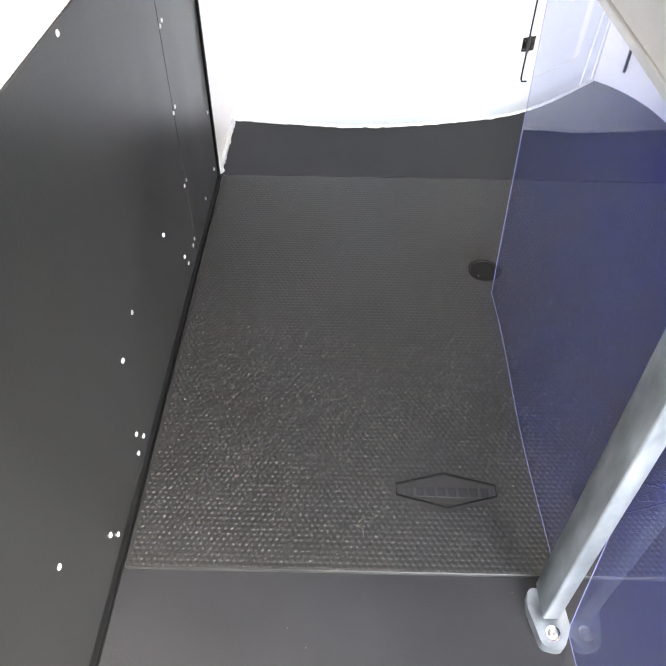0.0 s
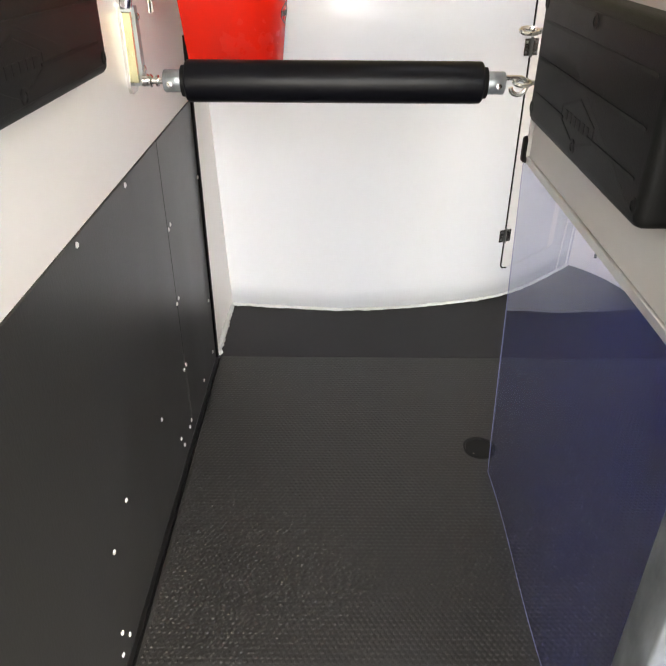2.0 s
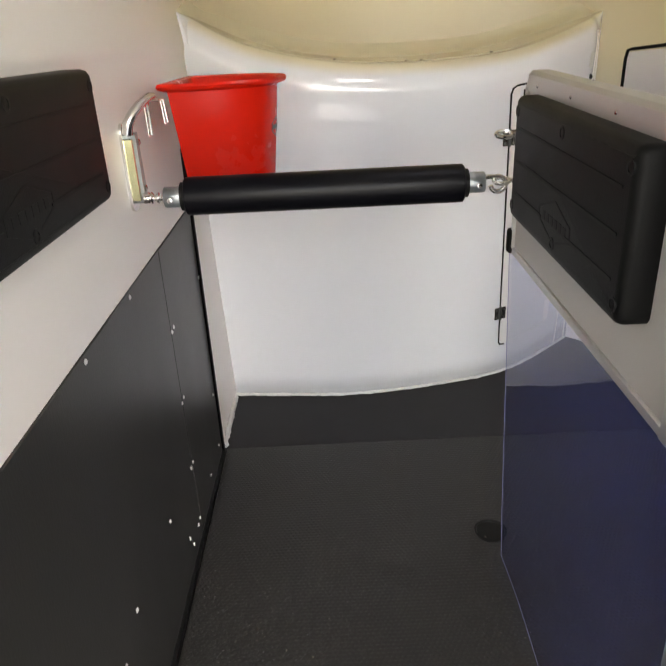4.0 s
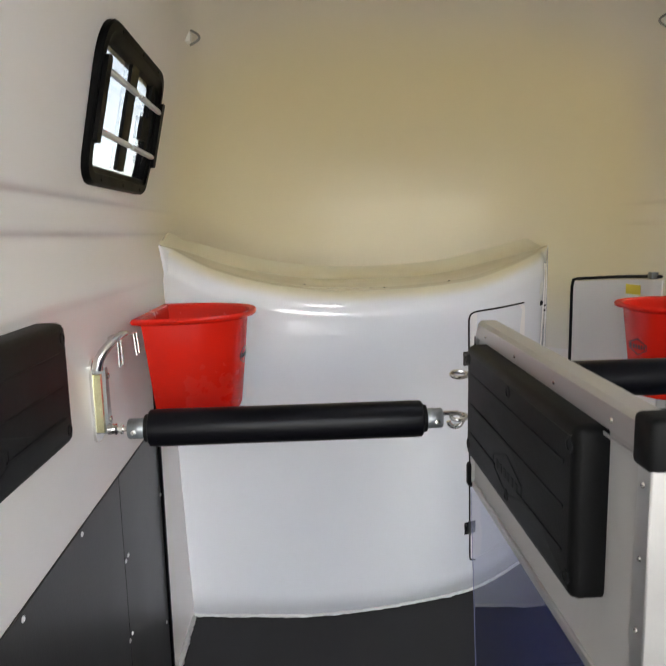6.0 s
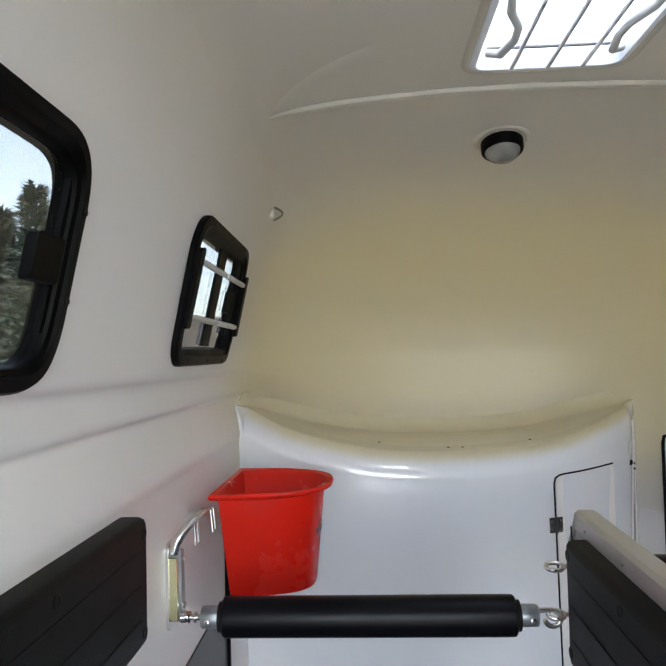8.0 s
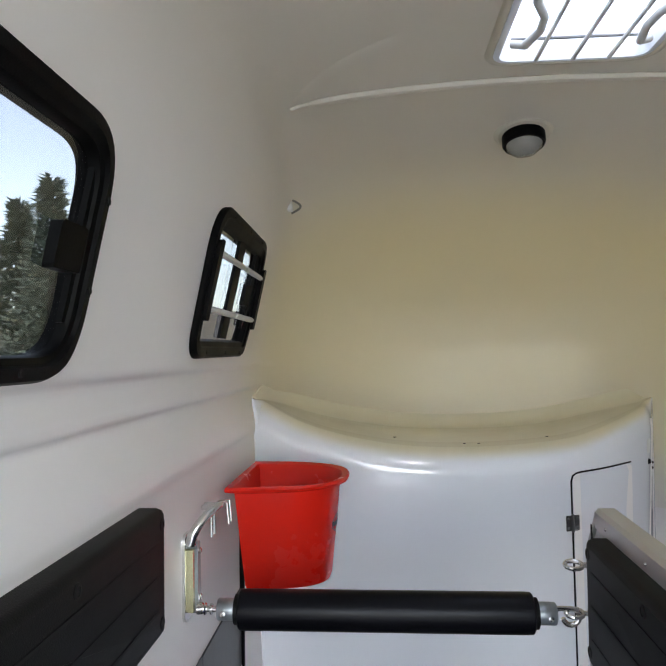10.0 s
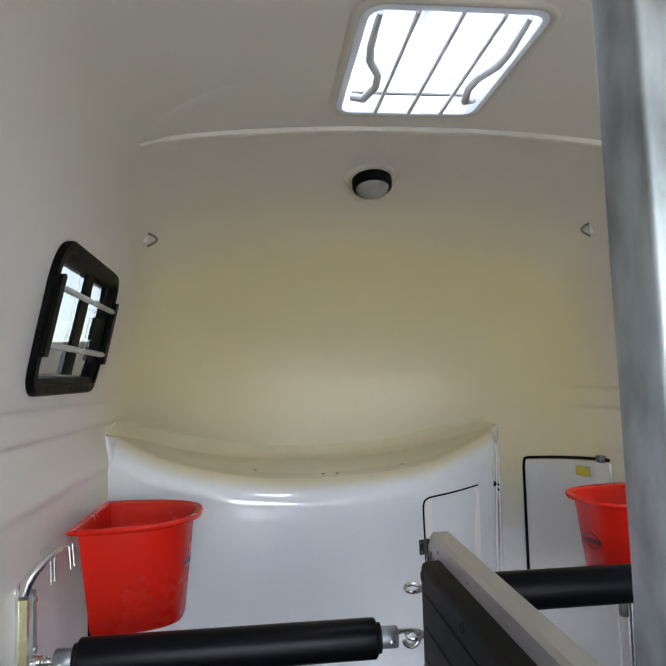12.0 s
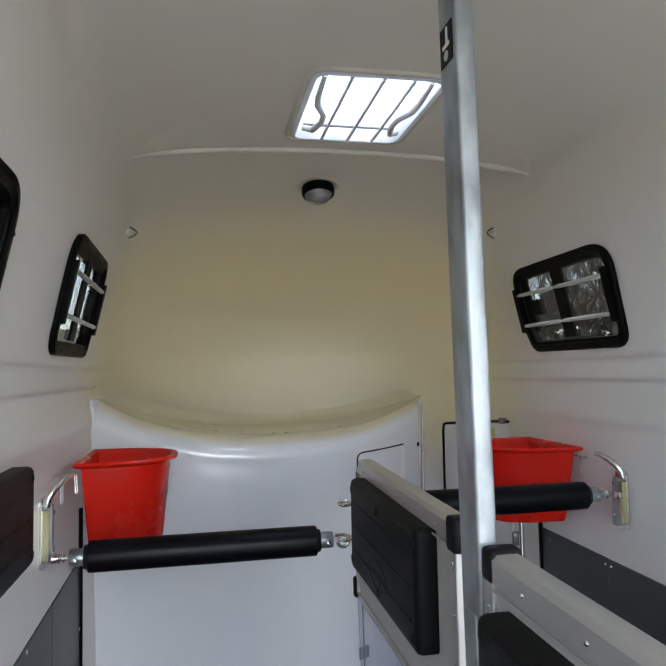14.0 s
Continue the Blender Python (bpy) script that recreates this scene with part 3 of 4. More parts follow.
part("panel", door_panel(), SIDEWALL, gd)
GZ1 = door_top(UB)
seal = [corner(UA + (UB - 0.02 - UA) * k / 24, door_top(UA + (UB - UA) * k / 24) + 0.012, 0.008) for k in range(25)]
seal += [corner(UB - 0.006, GZ1 + 0.008, 0.008), corner(UB, GZ1 - 0.02, 0.008)] + [corner(UB, GZ1 - 0.02 - 1.1 * k / 10, 0.008) for k in range(1, 11)]
part("seal", T(seal, 0.006, 8), GASKET, gd, "black rubber door seal")
part("catch", B(corner(UA + 0.015, 1.246, 0.02) - Vector((0.012, 0.015, 0.012)), corner(UA + 0.015, 1.246, 0.02) + Vector((0.012, 0.015, 0.012)), 0.003), STEEL_DARK, gd, "dark metal door catch")
part("label", prism(bmesh.new(), [(1.10, 1.17), (1.16, 1.17), (1.16, 1.205), (1.10, 1.205)], lambda u, z, d: corner(u, z, d), 0.007, 0.0085), YELLOW, gd, "small yellow sticker")
latch = thing("door_latch_rod", (0.80, 2.93, 0.3), "chrome vertical door frame tube beside the kick panel", "tube")
part("tube", T([(0.772, 2.90, 0.02), (0.772, 2.90, 1.0)], 0.012, 14), CHROME, latch)
part("bracket", B((0.745, 2.905, 0.77), (0.775, 2.93, 0.82), 0.004), STEEL_DARK, latch)


# ---- kick panels ----
def kick(side, name, screws):
    t = thing(name, (XC + side * 0.83, 1.5, 0.0), "black plastic kick panel riveted low on the side wall", "kick panel")
    xi, xo = XC + side * 0.831, XC + side * 0.843
    lo, hi = min(xi, xo), max(xi, xo)
    for ya, yb in ((REAR, 2.388), (2.390, 2.800)):
        bm = B((lo, ya, 0.004), (hi, yb, 0.862), 0.0015, 1)
        for v in bm.verts:
            if v.co.z > 0.5:
                v.co.z += 0.018 * (v.co.y - 2.75)
        part("panel", bm, KICK, t)
    gx = XC + side * 0.820
    # Black strip stands in for the shade in the gap beside the mat.
    part("floor_gap_shade", B((min(gx, xi), REAR, -0.012), (max(gx, xi), 2.80, 0.0035), 0.001, 1), GASKET, t, "black strip drawn in for the dark gap along the floor")
    tr = bmesh.new()
    box(tr, (min(xi - side * 0.008, xo), 2.800, 0.0), (max(xi - side * 0.008, xo), 2.814, 1.03), 0.002, 1)
    part("edge_trim", tr, FRAME_BLACK, t, "black edge trim")
    part("corner_strip", B((min(xi, xo) - 0.0, 2.815, 0.0), (max(xi, xo), 2.822, 0.86), 0.001, 1), CHROME, t, "thin bright metal strip")
    for y, z, r in screws:
        part("rivet", lathe(bmesh.new(), (xi, y, z), (-side, 0, 0), [(r, 0), (r, 0.0012), (r * 0.55, 0.003), (0.0, 0.0033)], 10), RIVET, t, "bright rivet head")
    return t


SCREWS_LEFT = [(2.122, 0.839, 0.0055), (1.843, 0.833, 0.0055), (2.418, 0.642, 0.0055), (2.397, 0.637, 0.0055), (2.407, 0.441, 0.0055), (2.384, 0.436, 0.0055), (2.792, 0.644, 0.0055), (2.769, 0.242, 0.0055), (2.397, 0.239, 0.0055), (2.370, 0.239, 0.0055), (2.754, 0.054, 0.0055), (2.583, 0.056, 0.0055), (2.377, 0.060, 0.0055), (2.353, 0.054, 0.0055), (2.252, 0.095, 0.0055), (2.277, 0.053, 0.0055), (2.116, 0.268, 0.0055), (1.825, 0.296, 0.0055), (1.724, 0.264, 0.0055), (1.679, 0.087, 0.0055), (1.707, 0.042, 0.0055), (1.662, 0.043, 0.0055), (1.460, 0.076, 0.0055), (1.482, 0.036, 0.0055), (1.317, 0.251, 0.0055), (1.28, 0.835, 0.006), (0.90, 0.830, 0.006)]
kick(-1, "kick_panel", SCREWS_LEFT)
kick(1, "kick_panel", [(2.74, 0.83, 0.0035), (2.40, 0.835, 0.0035), (2.37, 0.835, 0.0035), (2.05, 0.835, 0.004), (1.75, 0.835, 0.004), (1.45, 0.835, 0.004)])


# ---- studded mats ----
def mat(x0, x1, emblems):
    t = thing("rubber_mat", ((x0 + x1) / 2, 2.1, -0.012), "black studded rubber stall mat with raised emblem, slightly dusty", "mat")
    y0, y1 = 1.435, 2.812
    part("base", B((x0, y0, -0.012), (x1, y1, 0.0), 0.002, 1), MAT, t)
    hexas = [[(ex - 0.105, 1.648 - 0.018), (ex, 1.648 + 0.010), (ex + 0.105, 1.648 - 0.018), (ex + 0.105, 1.606 - 0.005), (ex, 1.572), (ex - 0.105, 1.606 - 0.005)] for ex in emblems]
    px, py = 0.0128, 0.0111
    pos = []
    j = 0
    y = y0 + 0.008
    while y < y1 - 0.006:
        x = x0 + 0.008 + (px / 2 if j % 2 else 0)
        while x < x1 - 0.006:
            if (x + 0.027) ** 2 + (y - 2.332) ** 2 > 0.0024 and not any(abs(x - ex) < 0.112 and abs(y - 1.612) < 0.045 - 0.028 * abs(x - ex) / 0.105 for ex in emblems):
                pos.append((x, y))
            x += px
        y += py
        j += 1
    pos = np.array(pos)
    a = np.arange(6) * math.pi / 3 + math.pi / 6
    out = np.stack([np.cos(a) * 0.0050, np.sin(a) * 0.0050, 0 * a + 0.0002], 1)
    inn = np.stack([np.cos(a) * 0.0034, np.sin(a) * 0.0034, 0 * a + 0.0011], 1)
    one = np.vstack([out, inn])
    n = len(pos)
    co = (one[None] + np.concatenate([pos, np.zeros((n, 1))], 1)[:, None]).reshape(-1, 3) - np.array(t.location)
    f = [[k, (k + 1) % 6, 6 + (k + 1) % 6, 6 + k] for k in range(6)]
    faces = [[v + 12 * i for v in q] for i in range(n) for q in f] + [[12 * i + 6 + k for k in range(6)] for i in range(n)]
    me = bpy.data.meshes.new("studs")
    me.from_pydata(co.tolist(), [], faces)
    me.materials.append(MAT)
    st = new("studs", me)
    st.parent = t
    tagged(st, "small round rubber studs in rows", kind="stuff")
    for ex, hexa in zip(emblems, hexas):
        part("emblem_plate", prism(bmesh.new(), inset_ring(hexa, 0.006), lambda u, v, d: Vector((u, v, d)), -0.001, 0.0010), MAT, t, "smooth hexagonal emblem plate")
        part("emblem_rim", prism(bmesh.new(), hexa, lambda u, v, d: Vector((u, v, d)), -0.001, 0.0024, inset_ring(hexa, 0.004)), GASKET, t, "raised hexagonal rim")
        for k in range(8):
            cx = ex - 0.079 + 0.0226 * k
            part("emblem_bar", B((cx - 0.0085, 1.598, 0.0005), (cx + 0.0085, 1.621, 0.0022), 0.0009, 1), RUBBER, t)
    return t


mat(-0.840, 0.795, (-0.210, 0.160))
cup = thing("floor_socket", (-0.027, 2.332, 0.0), "round black rubber plug in the floor between the mats", "floor plug")
part("plug", lathe(bmesh.new(), (-0.027, 2.332, -0.006), (0, 0, 1), [(0.046, 0), (0.046, 0.010), (0.041, 0.0105), (0.039, 0.0065), (0.0, 0.0062)], 32), GASKET, cup)

straw = thing("straw", (-0.38, 1.53, 0.002), "few thin pale straws lying on the mat", "straw")
for ang, ln in ((0.5, 0.04), (-0.9, 0.032), (2.4, 0.018)):
    c = Vector((-0.385 + 0.01 * ang, 1.53 + 0.012 * ang, 0.0028))
    d = Vector((math.cos(ang), math.sin(ang), 0))
    e = Vector((-d.y, d.x, 0))
    part("stalk", T([c + d * ln * (k / 6 - 0.5) + e * ln * 0.25 * (1 - (k / 3 - 1) ** 2) for k in range(7)], 0.0004, 5), STRAW, straw)
crumbs = bmesh.new()
rnd = random.Random(5)
for k in range(46):
    x, y = rnd.uniform(-0.82, 0.0), rnd.uniform(1.05, 2.75)
    z = -0.0115 if y < 1.43 else 0.0012
    r = rnd.uniform(0.0008, 0.0022)
    bmesh.ops.create_icosphere(crumbs, subdivisions=1, radius=r, matrix=Matrix.Translation((x, y, z + r * 0.5)))
tagged(part("crumbs", crumbs, STRAW), "pale specks of dust and chaff on the floor", "dust", kind="stuff")

# ---- blue curtain sheets ----
def curtain(y0, y1, name):
    t = thing(name, (-0.025, (y0 + y1) / 2, 0.01), "clear blue vinyl curtain hanging under the partition to the floor", "curtain", "partition curtains")
    bm = bmesh.new()
    cols, rws = 14, 10
    g = []
    for i in range(rws + 1):
        v = i / rws
        row = []
        for j in range(cols + 1):
            u = j / cols
            front = y1 + 0.12 * v
            y = y0 + (front - y0) * u
            x = -0.025 + 0.004 * math.sin(7 * u + 2.0) * (1 - v)
            row.append(bm.verts.new((x, y, 0.008 + 0.862 * v)))
        g.append(row)
    for i in range(rws):
        for j in range(cols):
            bm.faces.new((g[i][j], g[i][j + 1], g[i + 1][j + 1], g[i + 1][j]))
    part("sheet", bm, BLUE_SHEET, t)
    edge = [v for v in ((-0.025, y0, 0.008 + 0.862 * k / 8) for k in range(8, -1, -1))] + [(-0.025 + 0.004 * math.sin(7 * j / 14 + 2.0), y0 + (y1 - y0) * j / 14, 0.008) for j in range(1, 15)] + [(-0.025, y1 + 0.12 * k / 8, 0.008 + 0.862 * k / 8) for k in range(1, 9)]
    part("edge", T(edge, 0.0007, 5), BLUE_EDGE, t, "pale glossy sheet edge")
    return t


BLUE_EDGE = surface("sheet_edge", (0.20, 0.21, 0.36), 0.4, var=0.05, bump=0)
curtain(1.432, 2.228, "vinyl_curtain")
curtain(0.35, 1.330, "vinyl_curtain")


# ---- partition panels with pads ----
def pad(parent, place, u0, u1, z0, z1, flip=1):
    """A padded plate: place(u, z, depth) with grooves, screw wells and an emblem."""
    body = bmesh.new()
    ring = rounded([(u0, z0), (u1, z0), (u1, z1), (u0, z1)], 0.018, 5)
    loops = []
    for off, d in ((0.0, 0.0), (0.0, 0.030), (0.003, 0.038), (0.009, 0.042), (0.016, 0.043)):
        loops.append([body.verts.new(place(p[0], p[1], d)) for p in (inset_ring(ring, off) if off else ring)])
    n = len(ring)
    for a, b in zip(loops, loops[1:]):
        for i in range(n):
            body.faces.new((a[i], a[(i + 1) % n], b[(i + 1) % n], b[i]))
    body.faces.new(loops[-1])
    body.faces.new(loops[0][::-1])
    p = part("pad", body, PAD, parent, "black moulded impact pad")
    L, H = u1 - u0, z1 - z0
    for f, ua, ub in ((0.76, 0.06, 0.94), (0.50, 0.06, 0.94), (0.24, 0.06, 0.40), (0.24, 0.62, 0.94)):
        g = bmesh.new()
        z = z0 + H * f
        ua2, ub2 = (ua, ub) if flip > 0 else (1 - ub, 1 - ua)
        prism(g, rounded([(u0 + L * ua2, z - 0.0025), (u0 + L * ub2, z - 0.0025), (u0 + L * ub2, z + 0.0025), (u0 + L * ua2, z + 0.0025)], 0.0024, 3), place, 0.0425, 0.0445)
        part("groove", g, GASKET, p)
    for fu in (0.035, 0.5, 0.965):
        for fz in (0.12, 0.88):
            q = place(u0 + L * fu, z0 + H * fz, 0.043)
            nrm = (place(u0 + L * fu, z0 + H * fz, 0.05) - q).normalized()
            part("screw_well", lathe(bmesh.new(), q, nrm, [(0.0105, -0.002), (0.0105, 0.0012), (0.007, 0.0016), (0.006, -0.001), (0, -0.001)], 14), GASKET, p)
    cx, cz = u0 + L * 0.5, z0 + H * 0.27
    hx = [(cx - 0.075, cz - 0.012), (cx, cz - 0.036), (cx + 0.075, cz - 0.012), (cx + 0.075, cz + 0.012), (cx, cz + 0.036), (cx - 0.075, cz + 0.012)]
    part("emblem", prism(bmesh.new(), hx, place, 0.0425, 0.0438, inset_ring(hx, 0.004)), GASKET, p)
    for k in range(6):
        bx = cx - 0.05 + 0.02 * k
        part("emblem_bar", prism(bmesh.new(), [(bx - 0.006, cz - 0.007), (bx + 0.006, cz - 0.007), (bx + 0.006, cz + 0.007), (bx - 0.006, cz + 0.007)], place, 0.0425, 0.0438), GASKET, p)
    return p


PX0, PX1 = -0.043, -0.005


def partition(name, y0, y1, front):
    t = thing(name, (-0.025, (y0 + y1) / 2, 0.85), "pale grey stall partition with aluminium cap rail and black pads", "partition", "stall partitions")
    prof = [(y0, 0.852), (y1, 0.852), (y1, 1.15), (y1 - 0.05, 1.222), (y0, 1.222)] if front else [(y0, 0.852), (y1, 0.852), (y1, 1.222), (y0, 1.222)]
    part("panel", prism(bmesh.new(), [Vector(p) for p in prof], lambda y, z, x: Vector((x, y, z)), PX0 + 0.004, PX1 - 0.004), PANEL, t)
    cap = bmesh.new()
    path = [(y0, 1.226), (y1 - 0.052, 1.226), (y1 + 0.003, 1.150), (y1 + 0.003, 0.86)] if front else [(y0, 1.226), (y1, 1.226)]
    for (ya, za), (yb, zb) in zip(path, path[1:]):
        d = Vector((0, yb - ya, zb - za)).normalized()
        nrm = Vector((0, -d.z, d.y))
        depth = 0.036 if abs(d.y) > 0.9 else 0.016
        a, b = Vector((0, ya, za)), Vector((0, yb, zb))
        vs = [cap.verts.new(p + nrm * o + Vector((x, 0, 0))) for p in (a, b) for x, o in ((PX0 - 0.003, -depth), (PX0 - 0.003, -0.006), (PX0 + 0.004, 0.001), (PX1 - 0.004, 0.001), (PX1 + 0.003, -0.006), (PX1 + 0.003, -depth))]
        for k in range(6):
            m = (k + 1) % 6
            cap.faces.new((vs[k], vs[m], vs[6 + m], vs[6 + k]))
        cap.faces.new(vs[:6])
        cap.faces.new(vs[6:][::-1])
    part("cap_rail", cap, ALU, t, "aluminium cap rail")
    part("ridge", B((PX0 - 0.0045, y0, 1.180), (PX0 - 0.003, y1 - (0.07 if front else 0), 1.184)), ALU, t)
    part("bottom_rail", B((PX0 - 0.001, y0, 0.845), (PX1 + 0.001, y1, 0.862), 0.002, 1), ALU, t)
    part("rear_profile", B((PX0 - 0.003, y0 - 0.004, 0.845), (PX1 + 0.003, y0 + 0.026, 1.19), 0.002, 1) if front else B((PX0 - 0.003, y1 - 0.026, 0.845), (PX1 + 0.003, y1 + 0.004, 1.19), 0.002, 1), ALU, t, "aluminium end profile")
    n = 4 if front else 7
    for k in range(n):
        yy = y0 + 0.09 + (y1 - y0 - 0.2) * k / (n - 1)
        part("rivet", lathe(bmesh.new(), (PX0 - 0.003, yy, 1.203), (-1, 0, 0), [(0.0034, 0), (0.0025, 0.0016), (0, 0.002)], 10), CHROME, t)
    ye = y0 + 0.012 if front else y1 - 0.012
    for k in range(4):
        part("rivet", lathe(bmesh.new(), (PX0 - 0.003, ye, 0.90 + 0.085 * k), (-1, 0, 0), [(0.0034, 0), (0.0025, 0.0016), (0, 0.002)], 10), CHROME, t)
    yc0, yc1 = (y0 - 0.006, y0 + 0.036) if front else (y1 - 0.028, y1 + 0.006)
    part("end_cap", B((PX0 - 0.006, yc0, 1.172 if front else 1.186), (PX1 + 0.006, yc1, 1.233), 0.008, 3), GASKET, t, "black plastic end cap")
    if front:
        pad(t, lambda u, z, d: Vector((PX0 + 0.004 - d, u, z)), 1.634, 2.165, 0.960, 1.190)
        part("slot", B((PX0 - 0.004, y1 - 0.035, 1.13), (PX0 - 0.0025, y1 - 0.028, 1.19)), GASKET, t)
        part("stop", B((PX0 - 0.010, y1 - 0.012, 0.845), (PX1 + 0.010, y1 + 0.014, 0.90), 0.008, 3), GASKET, t, "black rubber stop")
        for z in (1.005, 1.10):
            eye = [Vector((-0.072 + 0.017 * math.cos(a), y1 + 0.004 + 0.0 * a, z + 0.0)) + Vector((0, 0.012 * math.sin(a), 0.004 * math.sin(a))) for a in (2 * math.pi * k / 20 for k in range(21))]
            e = bmesh.new()
            tube(e, eye, 0.0045, 8, False)
            tube(e, [(-0.055, y1 + 0.004, z), (-0.030, y1 + 0.004, z)], 0.005, 10)
            lathe(e, (-0.046, y1 + 0.004, z), (1, 0, 0), [(0.010, 0), (0.010, 0.006)], 6)
            part("eye_bolt", e, CHROME, t, "galvanised eye bolt")
    else:
        pad(t, lambda u, z, d: Vector((PX0 + 0.004 - d, u, z)), y1 - 0.70, y1 - 0.045, 0.945, 1.165)
        part("slot_plate", B((PX0 - 0.006, y1 - 0.025, 1.12), (PX0 - 0.002, y1 - 0.010, 1.155), 0.002, 1), CHROME, t)
    return t


rear_panel = partition("partition_panel", 0.32, 1.336, False)
rear_panel.location.x -= 0.034
for panel in (partition("partition_panel", 1.530, 2.268, True), rear_panel):
    # the panels sag a little towards the rear
    for o in panel.children_recursive:
        for v in o.data.vertices:
            v.co.z += 0.028 * (v.co.y + panel.location.y - (1.75 if panel == rear_panel else 2.20))
wp = thing("wall_pad", (-0.86, 1.75, 1.03), "black moulded impact pad screwed to the side wall", "pad")
pad(wp, lambda u, z, d: Vector((XC - 0.835 + d, u, z)), 1.36, 2.022, 1.062, 1.274, -1)

# ---- centre post ----
post = thing("centre_post", (-0.038, 1.38, 0.0), "galvanised steel square post from floor to roof", "post")
part("tube", B((-0.062, 1.345, 0.02), (-0.032, 1.412, 2.10), 0.005, 3), ZINC, post)
part("foot_plate", prism(bmesh.new(), rounded([(-0.082, 1.37), (-0.068, 1.303), (-0.032, 1.296), (-0.012, 1.335), (-0.016, 1.395), (-0.076, 1.41)], 0.018), lambda x, y, z: Vector((x, y, z)), -0.012, 0.012), ZINC, post, "galvanised foot plate")
part("foot_bolt", lathe(bmesh.new(), (-0.046, 1.324, 0.011), (0, 0, 1), [(0.014, 0), (0.014, 0.004), (0.010, 0.0045), (0.010, 0.012), (0.007, 0.014), (0, 0.014)], 12), CHROME, post)
part("head_plate", B((-0.10, 1.31, 2.085), (0.02, 1.45, 2.11), 0.004, 2), ZINC, post)
part("clamp", B((-0.12, 1.36, 2.055), (-0.06, 1.40, 2.115), 0.006, 2), STEEL_DARK, post, "dark steel clamp at the head")
for z0_, z1_ in ((0.98, 1.12), (0.86, 0.97)):
    part("strap", B((-0.066, 1.355, z0_), (-0.061, 1.40, z1_), 0.002, 1), ZINC, post)
stk = part("sticker", B((-0.0635, 1.356, 1.925), (-0.0618, 1.402, 1.985)), GASKET, post, "black sticker with white marks")
part("mark", B((-0.0645, 1.372, 1.955), (-0.0634, 1.379, 1.980)), WHITE, stk)
part("mark", B((-0.0645, 1.366, 1.950), (-0.0634, 1.392, 1.956)), WHITE, stk)
part("mark", lathe(bmesh.new(), (-0.0634, 1.380, 1.938), (-1, 0, 0), [(0.008, 0), (0.008, 0.001)], 14), GREYBAR, stk)
for o in post.children_recursive:
    for v in o.data.vertices:
        v.co.x -= 0.006 + 0.013 * v.co.z


# ---- breast bars, wall brackets, buckets, hooks ----
def breast_bar(x0, x1, y, z, wall_side):
    """Padded from x0 to x1; wall_side: -1 where the wall end is at x0."""
    t = thing("breast_bar", ((x0 + x1) / 2, y, z), "black foam-covered breast bar with galvanised ends", "bar", "breast bars")
    L = x1 - x0
    part("cover", lathe(bmesh.new(), (x0, y, z), (1, 0, 0), [(0.028, 0.0), (0.037, 0.001), (0.040, 0.004), (0.0405, 0.02), (0.0405, L - 0.02), (0.040, L - 0.004), (0.037, L - 0.001), (0.028, L)], 40), FOAM, t, "black foam cover")
    for s, xe in ((-1, x0), (1, x1)):
        part("collar", lathe(bmesh.new(), (xe, y, z), (s, 0, 0), [(0.030, -0.002), (0.030, 0.008), (0.022, 0.009)], 28), GASKET, t)
        sl = part("sleeve", lathe(bmesh.new(), (xe + s * 0.006, y, z), (s, 0, 0), [(0.0215, 0), (0.022, 0.001), (0.022, 0.036), (0.0205, 0.038), (0.0, 0.038)], 28), ZINC, t, "galvanised tube end")
        part("screw", lathe(bmesh.new(), (xe + s * 0.030, y - 0.021, z - 0.003), (0, -1, 0), [(0.006, 0), (0.0055, 0.003), (0.002, 0.0035), (0, 0.002)], 12), CHROME, sl)
        xt = xe + s * 0.044
        if s == wall_side:
            sp = bmesh.new()
            tube(sp, [(xt, y, z), (xt + s * 0.042, y, z)], 0.0065, 12)
            lathe(sp, (xt + s * 0.012, y, z), (s, 0, 0), [(0.011, 0), (0.011, 0.004)], 14)
            lathe(sp, (xt + s * 0.024, y, z), (s, 0, 0), [(0.010, 0), (0.013, 0.003), (0.010, 0.006)], 14)
            part("spindle", sp, CHROME, t)
        else:
            pts = [(xt, y, z + 0.010), (xt + s * 0.030, y, z + 0.010)]
            for k in range(1, 14):
                a = math.pi / 2 - k / 13 * math.pi * 1.45
                pts.append((xt + s * (0.030 + 0.016 * math.cos(a)), y, z - 0.006 + 0.016 * math.sin(a)))
            part("hook", T(pts, 0.0052, 10), CHROME, t, "bright steel hook")
    return t


breast_bar(-0.747, -0.153, 2.272, 1.006, -1)
breast_bar(0.085, 0.66, 2.268, 1.084, 1)


